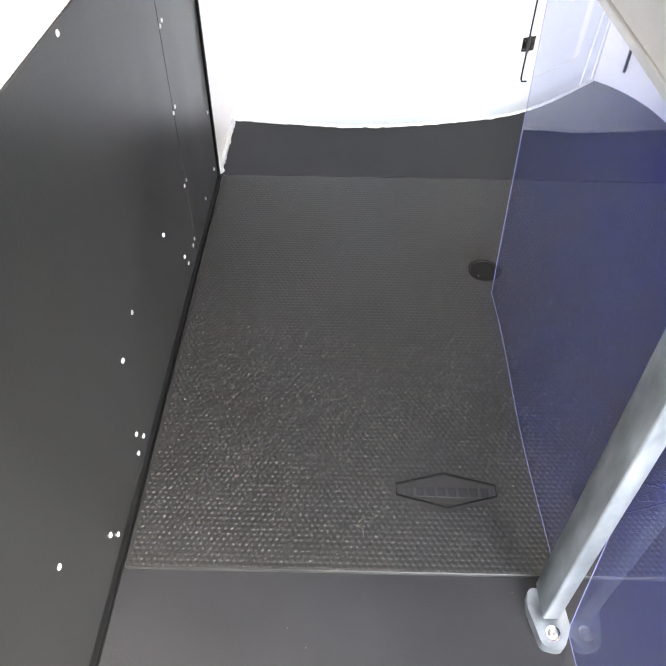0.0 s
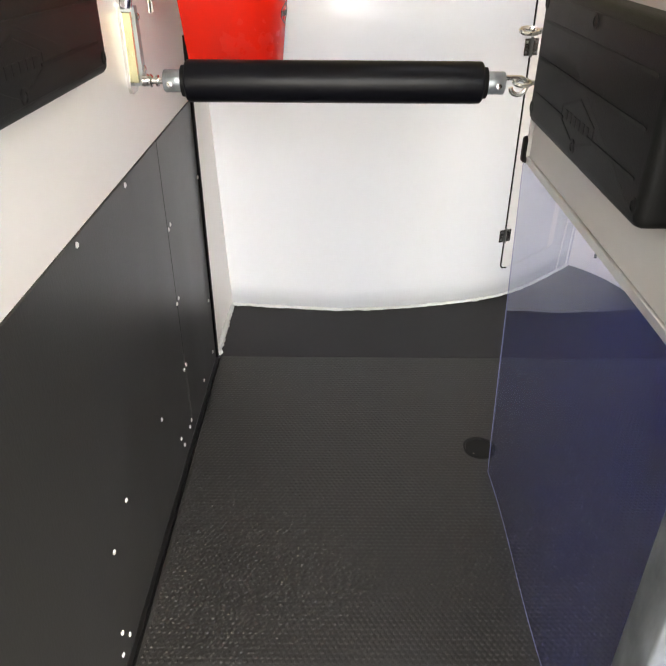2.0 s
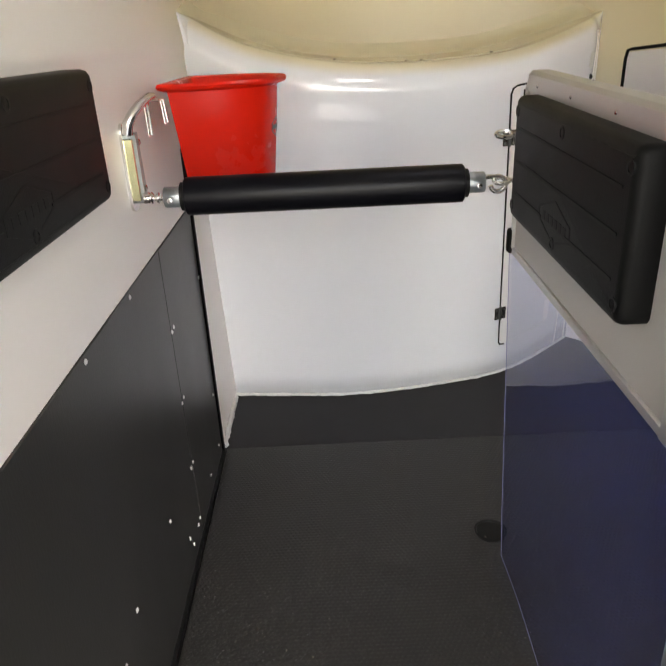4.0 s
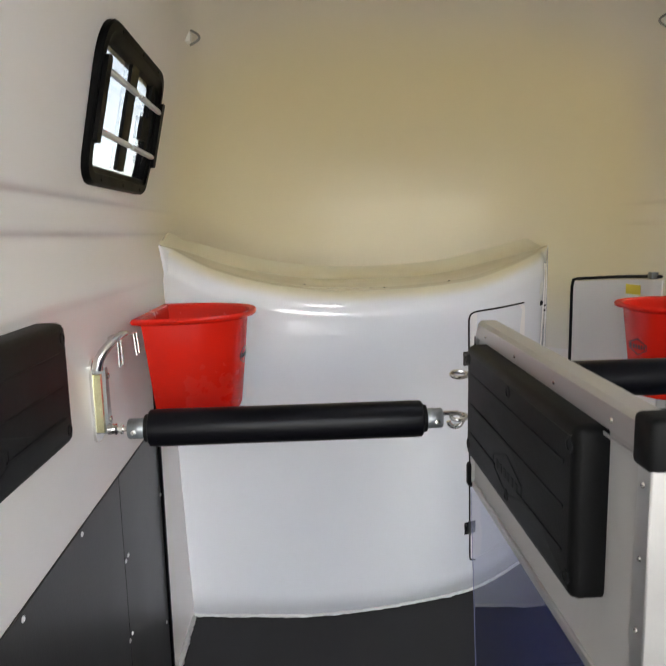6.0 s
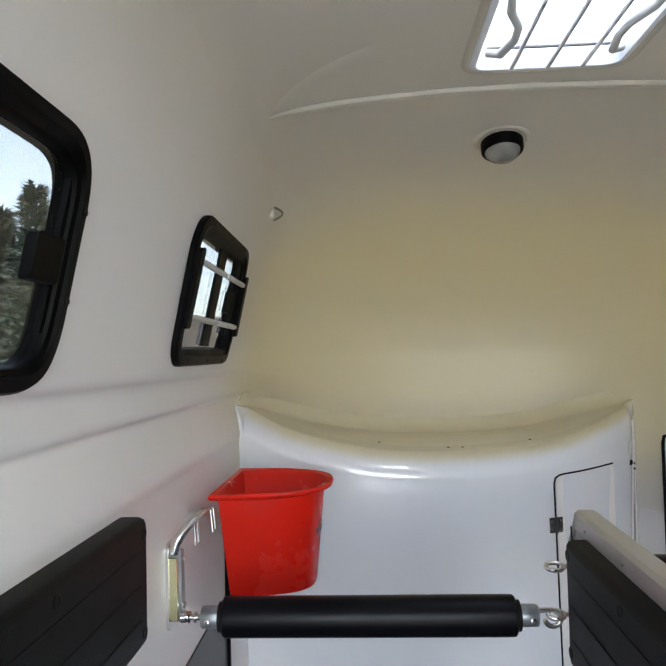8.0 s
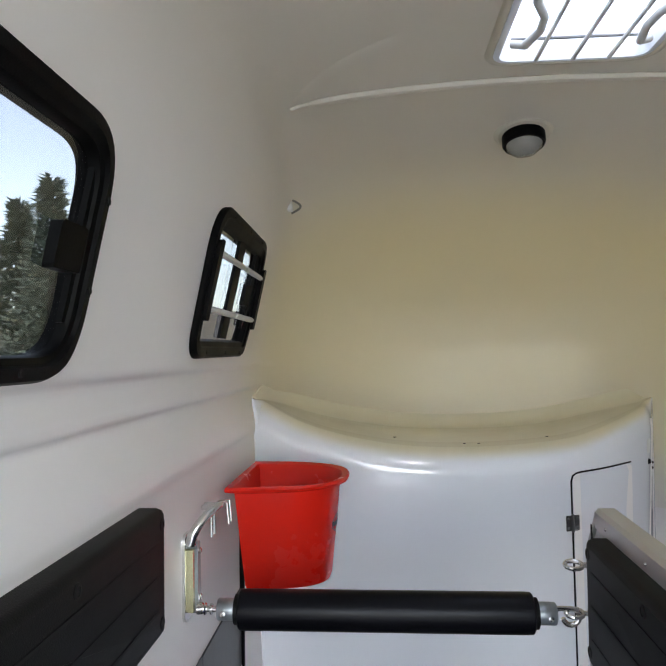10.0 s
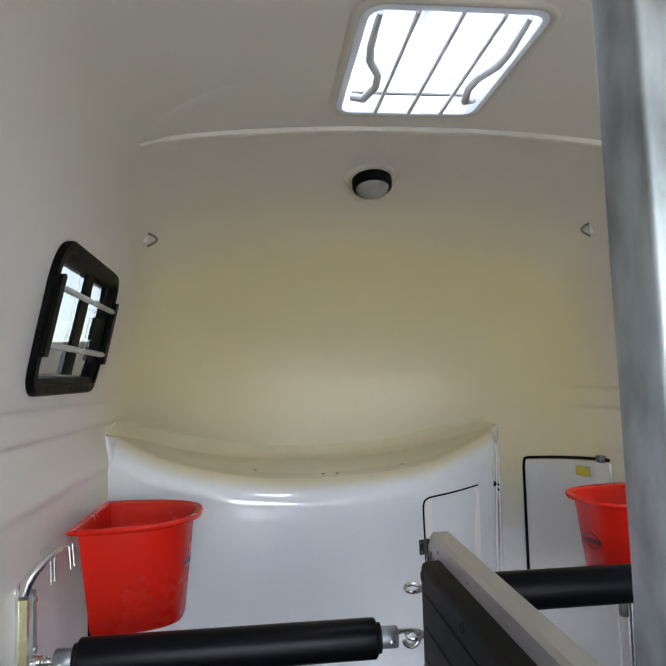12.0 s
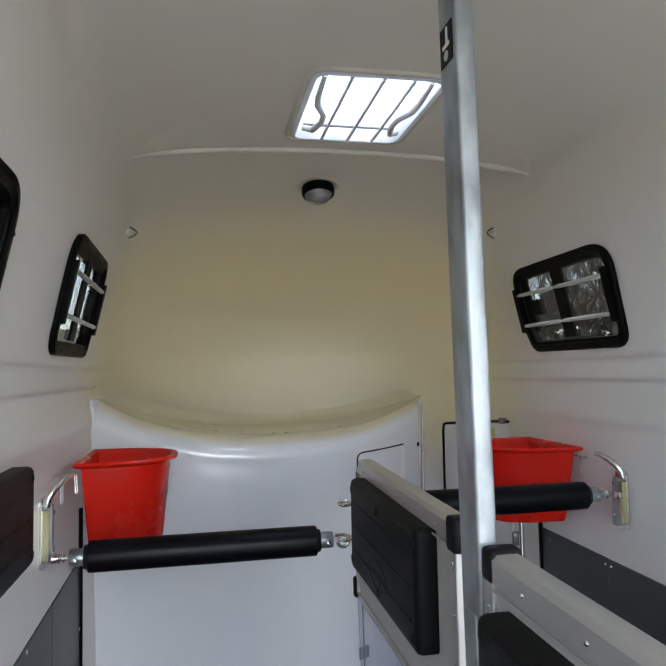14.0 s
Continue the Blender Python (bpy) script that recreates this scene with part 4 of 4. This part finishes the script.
def bracket(side):
    t = thing("bar_bracket", (XC + side * 0.835, 2.25, 1.0), "chromed quick-release bracket with lever on the wall", "bracket", "bar brackets")
    xw = 0.835 if side < 0 else 0.827

    def P(d, y, z):
        return Vector((XC + side * (xw - d), y + (0.022 if side < 0 else 0.030), z - (0.004 if side < 0 else 0.016)))
    ring = rounded([(2.228, 0.985), (2.285, 0.985), (2.285, 1.165), (2.228, 1.165)], 0.02)
    part("plate", prism(bmesh.new(), ring, lambda y, z, d: P(d, y, z), 0.0, 0.006), CHROME, t)
    part("channel", prism(bmesh.new(), rounded([(2.231, 1.008), (2.244, 1.008), (2.244, 1.135), (2.231, 1.135)], 0.003, 3), lambda y, z, d: P(d, y, z), 0.004, 0.022), YELLOW_ZINC, t, "yellow chromate steel channel")
    part("side_plate", prism(bmesh.new(), rounded([(2.252, 0.998), (2.280, 0.998), (2.272, 1.145), (2.252, 1.145)], 0.006, 3), lambda y, z, d: P(d, y, z), 0.004, 0.026), ZINC, t)
    pts = [P(0.014, 2.238, 1.145), P(0.020, 2.236, 1.165), P(0.030, 2.242, 1.182), P(0.044, 2.262, 1.200), P(0.058, 2.285, 1.212), P(0.064, 2.300, 1.212)]
    part("lever", T(pts, [0.012, 0.011, 0.010, 0.009, 0.008, 0.006], 12), CHROME, t, "curved bright lever")
    part("socket", lathe(bmesh.new(), P(0.026, 2.250 if side < 0 else 2.240, 1.011 if side < 0 else 1.094), (-side, 0, 0), [(0.013, 0), (0.012, 0.010), (0.009, 0.013), (0, 0.013)], 20), CHROME, t)
    for z in (1.03, 1.125):
        part("bolt", lathe(bmesh.new(), P(0.026, 2.264, z), (-side, 0, 0), [(0.007, -0.004), (0.007, 0.003), (0.004, 0.005), (0, 0.005)], 8), CHROME, t)
    return t


bracket(-1)
bracket(1)


def bucket(side, yn, gap=0.0):
    t = thing("feed_bucket", (XC + side * 0.68, yn + 0.19, 0.96), "red plastic D-shaped feed bucket hung on the wall, empty", "bucket", "feed buckets")

    def ring(depth, half, z, back):
        pts = []
        n = 26
        yc = yn + 0.19
        back, depth = back + gap, depth - gap * 0.9
        pts.append((back, yc - half))
        for k in range(n + 1):
            a = -math.pi / 2 + math.pi * k / n
            c, s = math.cos(a), math.sin(a)
            pts.append((back + depth * abs(c) ** 0.72, yc + half * math.copysign(abs(s) ** 0.80, s)))
        pts.append((back, yc + half))
        return [Vector((XC + side * (0.835 - 0.012 - o), y, z)) for o, y in pts]
    rows_ = [ring(0.180, 0.082, 0.966, 0.058), ring(0.206, 0.104, 0.961, 0.047), ring(0.219, 0.113, 0.964, 0.043), ring(0.226, 0.119, 0.975, 0.040), ring(0.262, 0.160, 1.192, 0.026), ring(0.264, 0.162, 1.203, 0.025),
             ring(0.300, 0.188, 1.210, 0.010), ring(0.306, 0.192, 1.216, 0.007), ring(0.300, 0.188, 1.222, 0.010), ring(0.272, 0.166, 1.219, 0.022), ring(0.258, 0.156, 1.205, 0.028), ring(0.218, 0.113, 0.976, 0.043), ring(0.200, 0.100, 0.972, 0.050)]
    bm = bmesh.new()
    vs = [[bm.verts.new(p) for p in r] for r in rows_]
    n = len(vs[0])
    for a, b in zip(vs, vs[1:]):
        for i in range(n):
            bm.faces.new((a[i], a[(i + 1) % n], b[(i + 1) % n], b[i]))
    bm.faces.new(vs[0][::-1])
    bm.faces.new(vs[-1])
    body = part("body", bm, RED, t)
    # printed dark emblem on the rounded side
    em = bmesh.new()
    yc = yn + 0.19

    def P(a, z, d):
        f = (z - 0.970) / 0.222
        dep, half, back = 0.226 + 0.036 * f - gap * 0.9, 0.119 + 0.041 * f, 0.040 - 0.014 * f + gap
        c, s = math.cos(a), math.sin(a)
        return Vector((XC + side * (0.823 - back - (dep + d) * abs(c) ** 0.72), yc + (half + d) * math.copysign(abs(s) ** 0.80, s), z))
    a0 = -0.12
    hx = [(-0.045, 1.112), (0, 1.128), (0.045, 1.112), (0.045, 1.096), (0, 1.080), (-0.045, 1.096)]
    prism(em, hx, lambda a, z, d: P(a0 + a * 4.6, z, d), 0.0005, 0.0014, inset_ring(hx, 0.003))
    for k in range(6):
        b0 = -0.034 + 0.0136 * k
        prism(em, [(b0 - 0.004, 1.098), (b0 + 0.004, 1.098), (b0 + 0.004, 1.110), (b0 - 0.004, 1.110)], lambda a, z, d: P(a0 + a * 4.6, z, d), 0.0005, 0.0014)
    part("print", em, DARK, t, "dark printed emblem")
    # wire hanger on the wall side
    w = XC + side * 0.833
    for yy in ((yn - 0.014, yn + 0.012) if side < 0 else (yn + 0.03,)):
        hk = bmesh.new()
        inx = XC + side * (0.796 - gap * 0.5)
        tube(hk, [(w - side * 0.02, yy - 0.02, 1.185), (w - side * 0.022, yy - 0.02, 1.12), (w - side * 0.02, yy - 0.018, 1.185), (w - side * 0.03, yy - 0.012, 1.192), (inx, yy + 0.01, 1.190), (inx - side * 0.004, yy + 0.012, 1.14)], 0.0024, 8)
        tube(hk, [(w, yy - 0.02, 1.185), (w - side * 0.024, yy - 0.02, 1.185)], 0.006, 10)
        part("hanger", hk, CHROME, t, "bent wire hanger")
    return t


bucket(-1, 2.43, 0.026)
right_bucket = bucket(1, 2.475)
right_bucket.location.z -= 0.022


def tie_ring(side):
    y, z = (2.90, 1.975) if side < 0 else (2.83, 1.990)
    x = XC + side * (wall_off(y, z) - 0.002)
    t = thing("tie_ring", (x, y, z), "small white plate with a D-ring high on the wall", "ring", "tie rings")
    part("plate", B((x - 0.008, y - 0.016, z - 0.008), (x + 0.008, y + 0.016, z + 0.026), 0.003, 2), WHITE, t)
    pts = [(x - side * (0.006 + 0.028 * math.sin(math.pi * k / 14)), y - 0.012, z + 0.024 - 0.042 * (k / 14)) for k in range(15)]
    part("ring", T(pts, 0.0034, 8), RINGMETAL, t, "grey D-ring")
    return t


tie_ring(-1)
tie_ring(1)


# ---- windows ----
def window(side, shape, name):
    place = on_wall(side)
    wide = shape == "front_wide"
    front = shape != "rear"

    def Y(y):
        return 2.178 + (y - 2.20) * 1.13 if wide else y

    ring = window_ring(shape)
    t = thing(name, place(ring[0][0], ring[0][1], 0), "black-framed trailer window with grey guard bars" if front else "black-framed sliding trailer window with rounded corners", "window", kind="structure")
    fr = bmesh.new()
    loops = []
    for off, d in ((0.0, 0.0), (0.0, 0.010), (0.004, 0.015), (0.022, 0.016), (0.026, 0.011), (0.036, 0.009), (0.040, 0.003), (0.040, -0.020), (0.004, -0.020)):
        loops.append([fr.verts.new(place(p[0], p[1], d)) for p in (inset_ring(ring, off * (1.0 if front else 0.78)) if off else ring)])
    n = len(ring)
    for a, b in zip(loops, loops[1:]):
        for i in range(n):
            fr.faces.new((a[i], a[(i + 1) % n], b[(i + 1) % n], b[i]))
    part("window_frame", fr, FRAME_BLACK, t)
    part("pane", prism(bmesh.new(), inset_ring(ring, 0.030 if front else 0.026), place, -0.008, -0.005), GLASS, t).visible_shadow = False
    if front:
        part("mullion", prism(bmesh.new(), [Vector(p) for p in ((Y(2.454), 1.57), (Y(2.514), 1.57), (Y(2.514), 1.815), (Y(2.454), 1.815))], place, -0.004, 0.004), FRAME_BLACK, t)
        part("sash", prism(bmesh.new(), [Vector(p) for p in ((Y(2.665), 1.60), (Y(2.705), 1.64), (Y(2.71), 1.79), (Y(2.665), 1.80))], place, -0.004, 0.003), FRAME_BLACK, t)
        part("handle", prism(bmesh.new(), [Vector(p) for p in ((Y(2.615), 1.660), (Y(2.68), 1.660), (Y(2.68), 1.715), (Y(2.615), 1.715))], place, -0.004, 0.006), FRAME_BLACK, t)
        for y in (Y(2.235), Y(2.73)):
            part("bar_holder", prism(bmesh.new(), rounded([(y - 0.012, 1.60), (y + 0.016, 1.60), (y + 0.016, 1.765), (y - 0.012, 1.765)], 0.008, 3), place, 0.010, 0.024), FRAME_BLACK, t)
        for z in (1.625, 1.740):
            for ya, yb in ((Y(2.25), Y(2.495)), (Y(2.505), Y(2.73))):
                part("guard_bar", T([place(ya, z, 0.019), place(ya + 0.01, z, 0.019), place(yb - 0.03, z, 0.019), place(yb, z, 0.019)], [0.006, 0.007, 0.007, 0.003], 10), GREYBAR, t, "pale grey guard bar")
        for y in (Y(2.31), Y(2.48), Y(2.64)):
            for z in (1.536, 1.827):
                q = place(y, z, 0.016)
                part("screw", lathe(bmesh.new(), q, (-side, 0, 0), [(0.005, -0.001), (0.004, 0.0015), (0, 0.001)], 8), GASKET, t)
    else:
        part("sash", prism(bmesh.new(), [Vector(p) for p in ((1.672, 1.57), (1.684, 1.57), (1.684, 1.76), (1.672, 1.76))], place, -0.004, 0.004), FRAME_BLACK, t)
        hb = bmesh.new()
        prism(hb, rounded([(1.616, 1.628), (1.680, 1.628), (1.680, 1.682), (1.616, 1.682)], 0.006, 3), place, -0.004, 0.010)
        part("handle", hb, FRAME_BLACK, t)
        for y, z in ((1.703, 1.72), (1.703, 1.61), (1.58, 1.513)):
            part("screw", lathe(bmesh.new(), place(y, z, 0.015), (-side, 0, 0), [(0.006, -0.001), (0.005, 0.002), (0, 0.001)], 8), GASKET, t)
    return t


window(-1, "front", "window_1")
window(1, "front_wide", "window_2")
window(-1, "rear", "window_3")

# ---- roof: rib, lamp, skylight ----
RY = 2.425
rib = []
for k in range(61):
    x = XC - 0.625 + 1.25 * k / 60
    rib.append((x, RY, roof_z(x, RY) - 0.002))
tagged(part("trim_roof_rib", T(rib, [0.011 if 2 < k < 58 else 0.005 for k in range(61)], 8), HOOD), "cream moulded rib across the trailer roof", "trim", kind="structure")
LX, LY = -0.047, 2.740
LZ = roof_z(LX, LY)
lamp = thing("ceiling_lamp", (LX, LY, LZ), "round black interior lamp with clear lens, unlit", "lamp")
AX = Vector((0, -0.25, -1)).normalized()
part("mount", lathe(bmesh.new(), Vector((LX, LY, LZ + 0.012)), AX, [(0.082, 0), (0.080, 0.012), (0.068, 0.022), (0.0, 0.022)], 40), HOOD, lamp, "cream moulded mounting dome")
part("housing", lathe(bmesh.new(), Vector((LX, LY, LZ)), AX, [(0.058, 0.008), (0.058, 0.034), (0.055, 0.040), (0.048, 0.040), (0.048, 0.030), (0, 0.030)], 40), FRAME_BLACK, lamp, "black lamp housing")
part("lens", lathe(bmesh.new(), Vector((LX, LY, LZ)), AX, [(0.050, 0.036), (0.047, 0.046), (0.036, 0.058), (0.020, 0.064), (0.0, 0.066)], 40), LENS, lamp, "clear ribbed lens")

sl = thing("skylight", (XC, 2.114, 2.13), "white roof skylight with guard bars and two handles", "skylight")


def at_roof(x, y, d):
    return Vector((x, y, roof_z(x, y) - d))


lip = bmesh.new()
loops = []
for off, d in ((-0.012, -0.002), (-0.011, 0.004), (-0.003, 0.006), (0.002, 0.006), (0.006, -0.045), (0.010, -0.06)):
    loops.append([lip.verts.new(at_roof(p[0], p[1], d)) for p in inset_ring(sky_ring, off)])
n = len(sky_ring)
for a, b in zip(loops, loops[1:]):
    for i in range(n):
        lip.faces.new((a[i], a[(i + 1) % n], b[(i + 1) % n], b[i]))
part("frame", lip, SKYFRAME, sl, "white skylight frame")
rim = bmesh.new()
loops = []
for off, d in ((-0.030, -0.001), (-0.026, 0.004), (-0.020, 0.006), (-0.014, 0.005), (-0.011, 0.002)):
    loops.append([rim.verts.new(at_roof(p[0], p[1], d)) for p in inset_ring(sky_ring, off)])
for a, b in zip(loops, loops[1:]):
    for i in range(n):
        rim.faces.new((a[i], a[(i + 1) % n], b[(i + 1) % n], b[i]))
part("moulded_rim", rim, HOOD, sl, "cream moulded roof rim")
dm = bmesh.new()
loops = []
for off, d in ((-0.01, -0.055), (0.0, -0.085), (0.03, -0.115), (0.08, -0.13), (0.15, -0.135)):
    loops.append([dm.verts.new(Vector((p[0], p[1], 2.13 - d))) for p in inset_ring(sky_ring, off)])
for a, b in zip(loops, loops[1:]):
    for i in range(n):
        dm.faces.new((a[i], a[(i + 1) % n], b[(i + 1) % n], b[i]))
dm.faces.new(loops[-1])
part("dome", dm, DOME, sl, "milky translucent acrylic dome")
for f in (0.27, 0.52, 0.76):
    x = SKY[0] + (SKY[2] - SKY[0]) * f
    part("guard_bar", T([(x, SKY[1] + 0.003, 2.146), (x, (SKY[1] + SKY[3]) / 2, 2.145), (x, SKY[3] - 0.003, 2.146)], 0.0045, 8), GREYBAR, sl, "grey guard bar")
part("cross_rod", T([(SKY[0] + 0.02, 2.262, 2.165), (SKY[2] - 0.02, 2.262, 2.165)], 0.0035, 8), STEEL_DARK, sl, "thin dark rod")
for s, x in ((1, SKY[0] + 0.022), (-1, SKY[2] - 0.022)):
    hp = [(x, 1.93, 2.155), (x, 2.03, 2.145), (x + s * 0.006, 2.07, 2.14), (x + s * 0.030, 2.12, 2.136), (x + s * 0.034, 2.17, 2.136), (x + s * 0.020, 2.235, 2.14), (x - s * 0.004, 2.25, 2.15)]
    part("handle", T(hp, [0.006, 0.008, 0.009, 0.008, 0.008, 0.009, 0.008], 10), GREYBAR, sl, "grey curved handle")

# ---- outside: ground, trees, a building ----
gm = B((-400, -400, -0.75), (400, 400, -0.55))
tagged(part("ground", gm, ASPHALT, smooth=False), "wet grey yard surface reaching far off", "ground", kind="structure")


def bare_tree(x, y, h, seed):
    rnd = random.Random(seed)
    t = thing("bare_tree", (x, y, -0.55), "leafless tree with fine dark branches", "tree", "bare trees")
    bm = bmesh.new()

    def limb(p, d, length, r, depth):
        pts, q, dd = [p], p, d
        for _ in range(3):
            dd = (dd + Vector((rnd.uniform(-0.25, 0.25), rnd.uniform(-0.25, 0.25), rnd.uniform(-0.05, 0.2)))).normalized()
            q = q + dd * length / 3
            pts.append(q)
        tube(bm, pts, [r, r * 0.85, r * 0.7, r * 0.5], 5 if depth else 4, False)
        if depth:
            for k in range(5 if depth > 1 else 6):
                b = pts[rnd.choice((1, 2, 3, 3))]
                nd = (dd + Vector((rnd.uniform(-1, 1), rnd.uniform(-1, 1), rnd.uniform(-0.2, 0.7)))).normalized()
                limb(b, nd, length * rnd.uniform(0.55, 0.75), r * 0.5, depth - 1)
    tr = bmesh.new()
    tube(tr, [(x, y, -0.6), (x + 0.05, y, h * 0.2), (x, y + 0.05, h * 0.45)], [0.16, 0.13, 0.09], 8)
    part("trunk", tr, BARK, t)
    for k in range(7):
        a = rnd.uniform(0, 6.28)
        limb(Vector((x, y, h * rnd.uniform(0.15, 0.42))), Vector((math.cos(a) * 0.8, math.sin(a) * 0.8, 1)).normalized(), h * 0.33, 0.06, 3)
    part("crown", bm, BARK, t, smooth=False)


def conifer(x, y, h, seed):
    rnd = random.Random(seed)
    t = thing("conifer", (x, y, -0.55), "tall dark green pine with uneven branches", "tree", "conifers")
    part("trunk", T([(x, y, -0.6), (x, y, h * 0.5), (x, y, h * 0.97)], [0.18, 0.12, 0.03], 8), BARK, t)
    verts, faces = [], []
    for k in range(90):
        z = -0.4 + (h + 0.3) * (k / 90) ** 0.9
        reach = (1 - (z / h)) * h * 0.26 * rnd.uniform(0.5, 1.15) + 0.15
        for _ in range(5):
            a = rnd.uniform(0, 6.28)
            for j in range(11):
                f = rnd.uniform(0.15, 1.0)
                c = Vector((x + math.cos(a) * reach * f, y + math.sin(a) * reach * f, z - reach * 0.15 * f + rnd.uniform(-0.12, 0.12)))
                d = Vector((math.cos(a) + rnd.uniform(-0.8, 0.8), math.sin(a) + rnd.uniform(-0.8, 0.8), rnd.uniform(-0.3, 0.6))).normalized() * rnd.uniform(0.14, 0.34)
                e = d.orthogonal().normalized() * rnd.uniform(0.03, 0.08)
                i = len(verts)
                verts += [(c - e - t.location), (c + e - t.location), (c + d - t.location)]
                faces.append((i, i + 1, i + 2))
    me = bpy.data.meshes.new("crown")
    me.from_pydata([tuple(v) for v in verts], [], faces)
    me.materials.append(NEEDLES)
    c = new("crown", me)
    c.parent = t


conifer(-9.4, 18.4, 6.6, 3)
conifer(-10.9, 19.4, 6.2, 9)
conifer(-12.6, 20.2, 5.6, 4)
conifer(-9.6, 21.2, 3.9, 5)
conifer(-14.5, 17.5, 5.6, 6)
conifer(-18.0, 16.5, 5.0, 7)
for k, (x, y, h) in enumerate(((9.0, 14.0, 6.6), (11.5, 17.0, 7.6), (8.5, 18.5, 7.0), (12.5, 13.0, 6.8), (10.0, 21.0, 8.0), (14.5, 19.0, 8.0), (13.5, 16.0, 7.5), (12.0, 20.0, 8.0), (-13.0, 30.0, 4.0), (-17.0, 36.0, 4.6))):
    bare_tree(x, y, h, 20 + k)
hed = thing("hedge", (12, 22, -0.55), "long low winter hedge behind the yard", "hedge", kind="stuff")
verts, faces = [], []
rnd = random.Random(8)
for k in range(26000):
    side = 1 if k % 3 else -1
    u = rnd.uniform(-1, 1)
    cx = side * 17 + rnd.uniform(-0.8, 0.8)
    cy = 24 + 22 * u
    cz = -0.5 + (5.6 if side > 0 else 2.6) * rnd.random() ** 0.7 + 0.3 * math.sin(cy * 0.9)
    d = Vector((rnd.uniform(-1, 1), rnd.uniform(-1, 1), rnd.uniform(-0.5, 1))).normalized() * rnd.uniform(0.2, 0.7)
    e = d.orthogonal().normalized() * rnd.uniform(0.06, 0.22)
    i = len(verts)
    c = Vector((cx, cy, cz)) - hed.location
    verts += [c - e, c + e, c + d]
    faces.append((i, i + 1, i + 2))
me = bpy.data.meshes.new("leaves")
me.from_pydata([tuple(v) for v in verts], [], faces)
me.materials.append(HEDGE)
lv = new("leaves", me)
lv.parent = hed
shed = thing("far_building", (-14, 50, -0.55), "low grey building with dark pitched roof", "building")
part("wall", B((-24, 46, -0.6), (-4, 54, 2.6)), HOUSEWALL, shed, smooth=False)
part("roof", prism(bmesh.new(), [Vector((45.5, 2.6)), Vector((54.5, 2.6)), Vector((50, 4.9))], lambda y, z, x: Vector((x, y, z)), -24.5, -3.5), TILES, shed, smooth=False)
for k in range(5):
    wx = -22 + 3.6 * k
    part("window", B((wx, 45.95, 0.4), (wx + 1.4, 46.02, 1.9)), GASKET, shed, smooth=False)
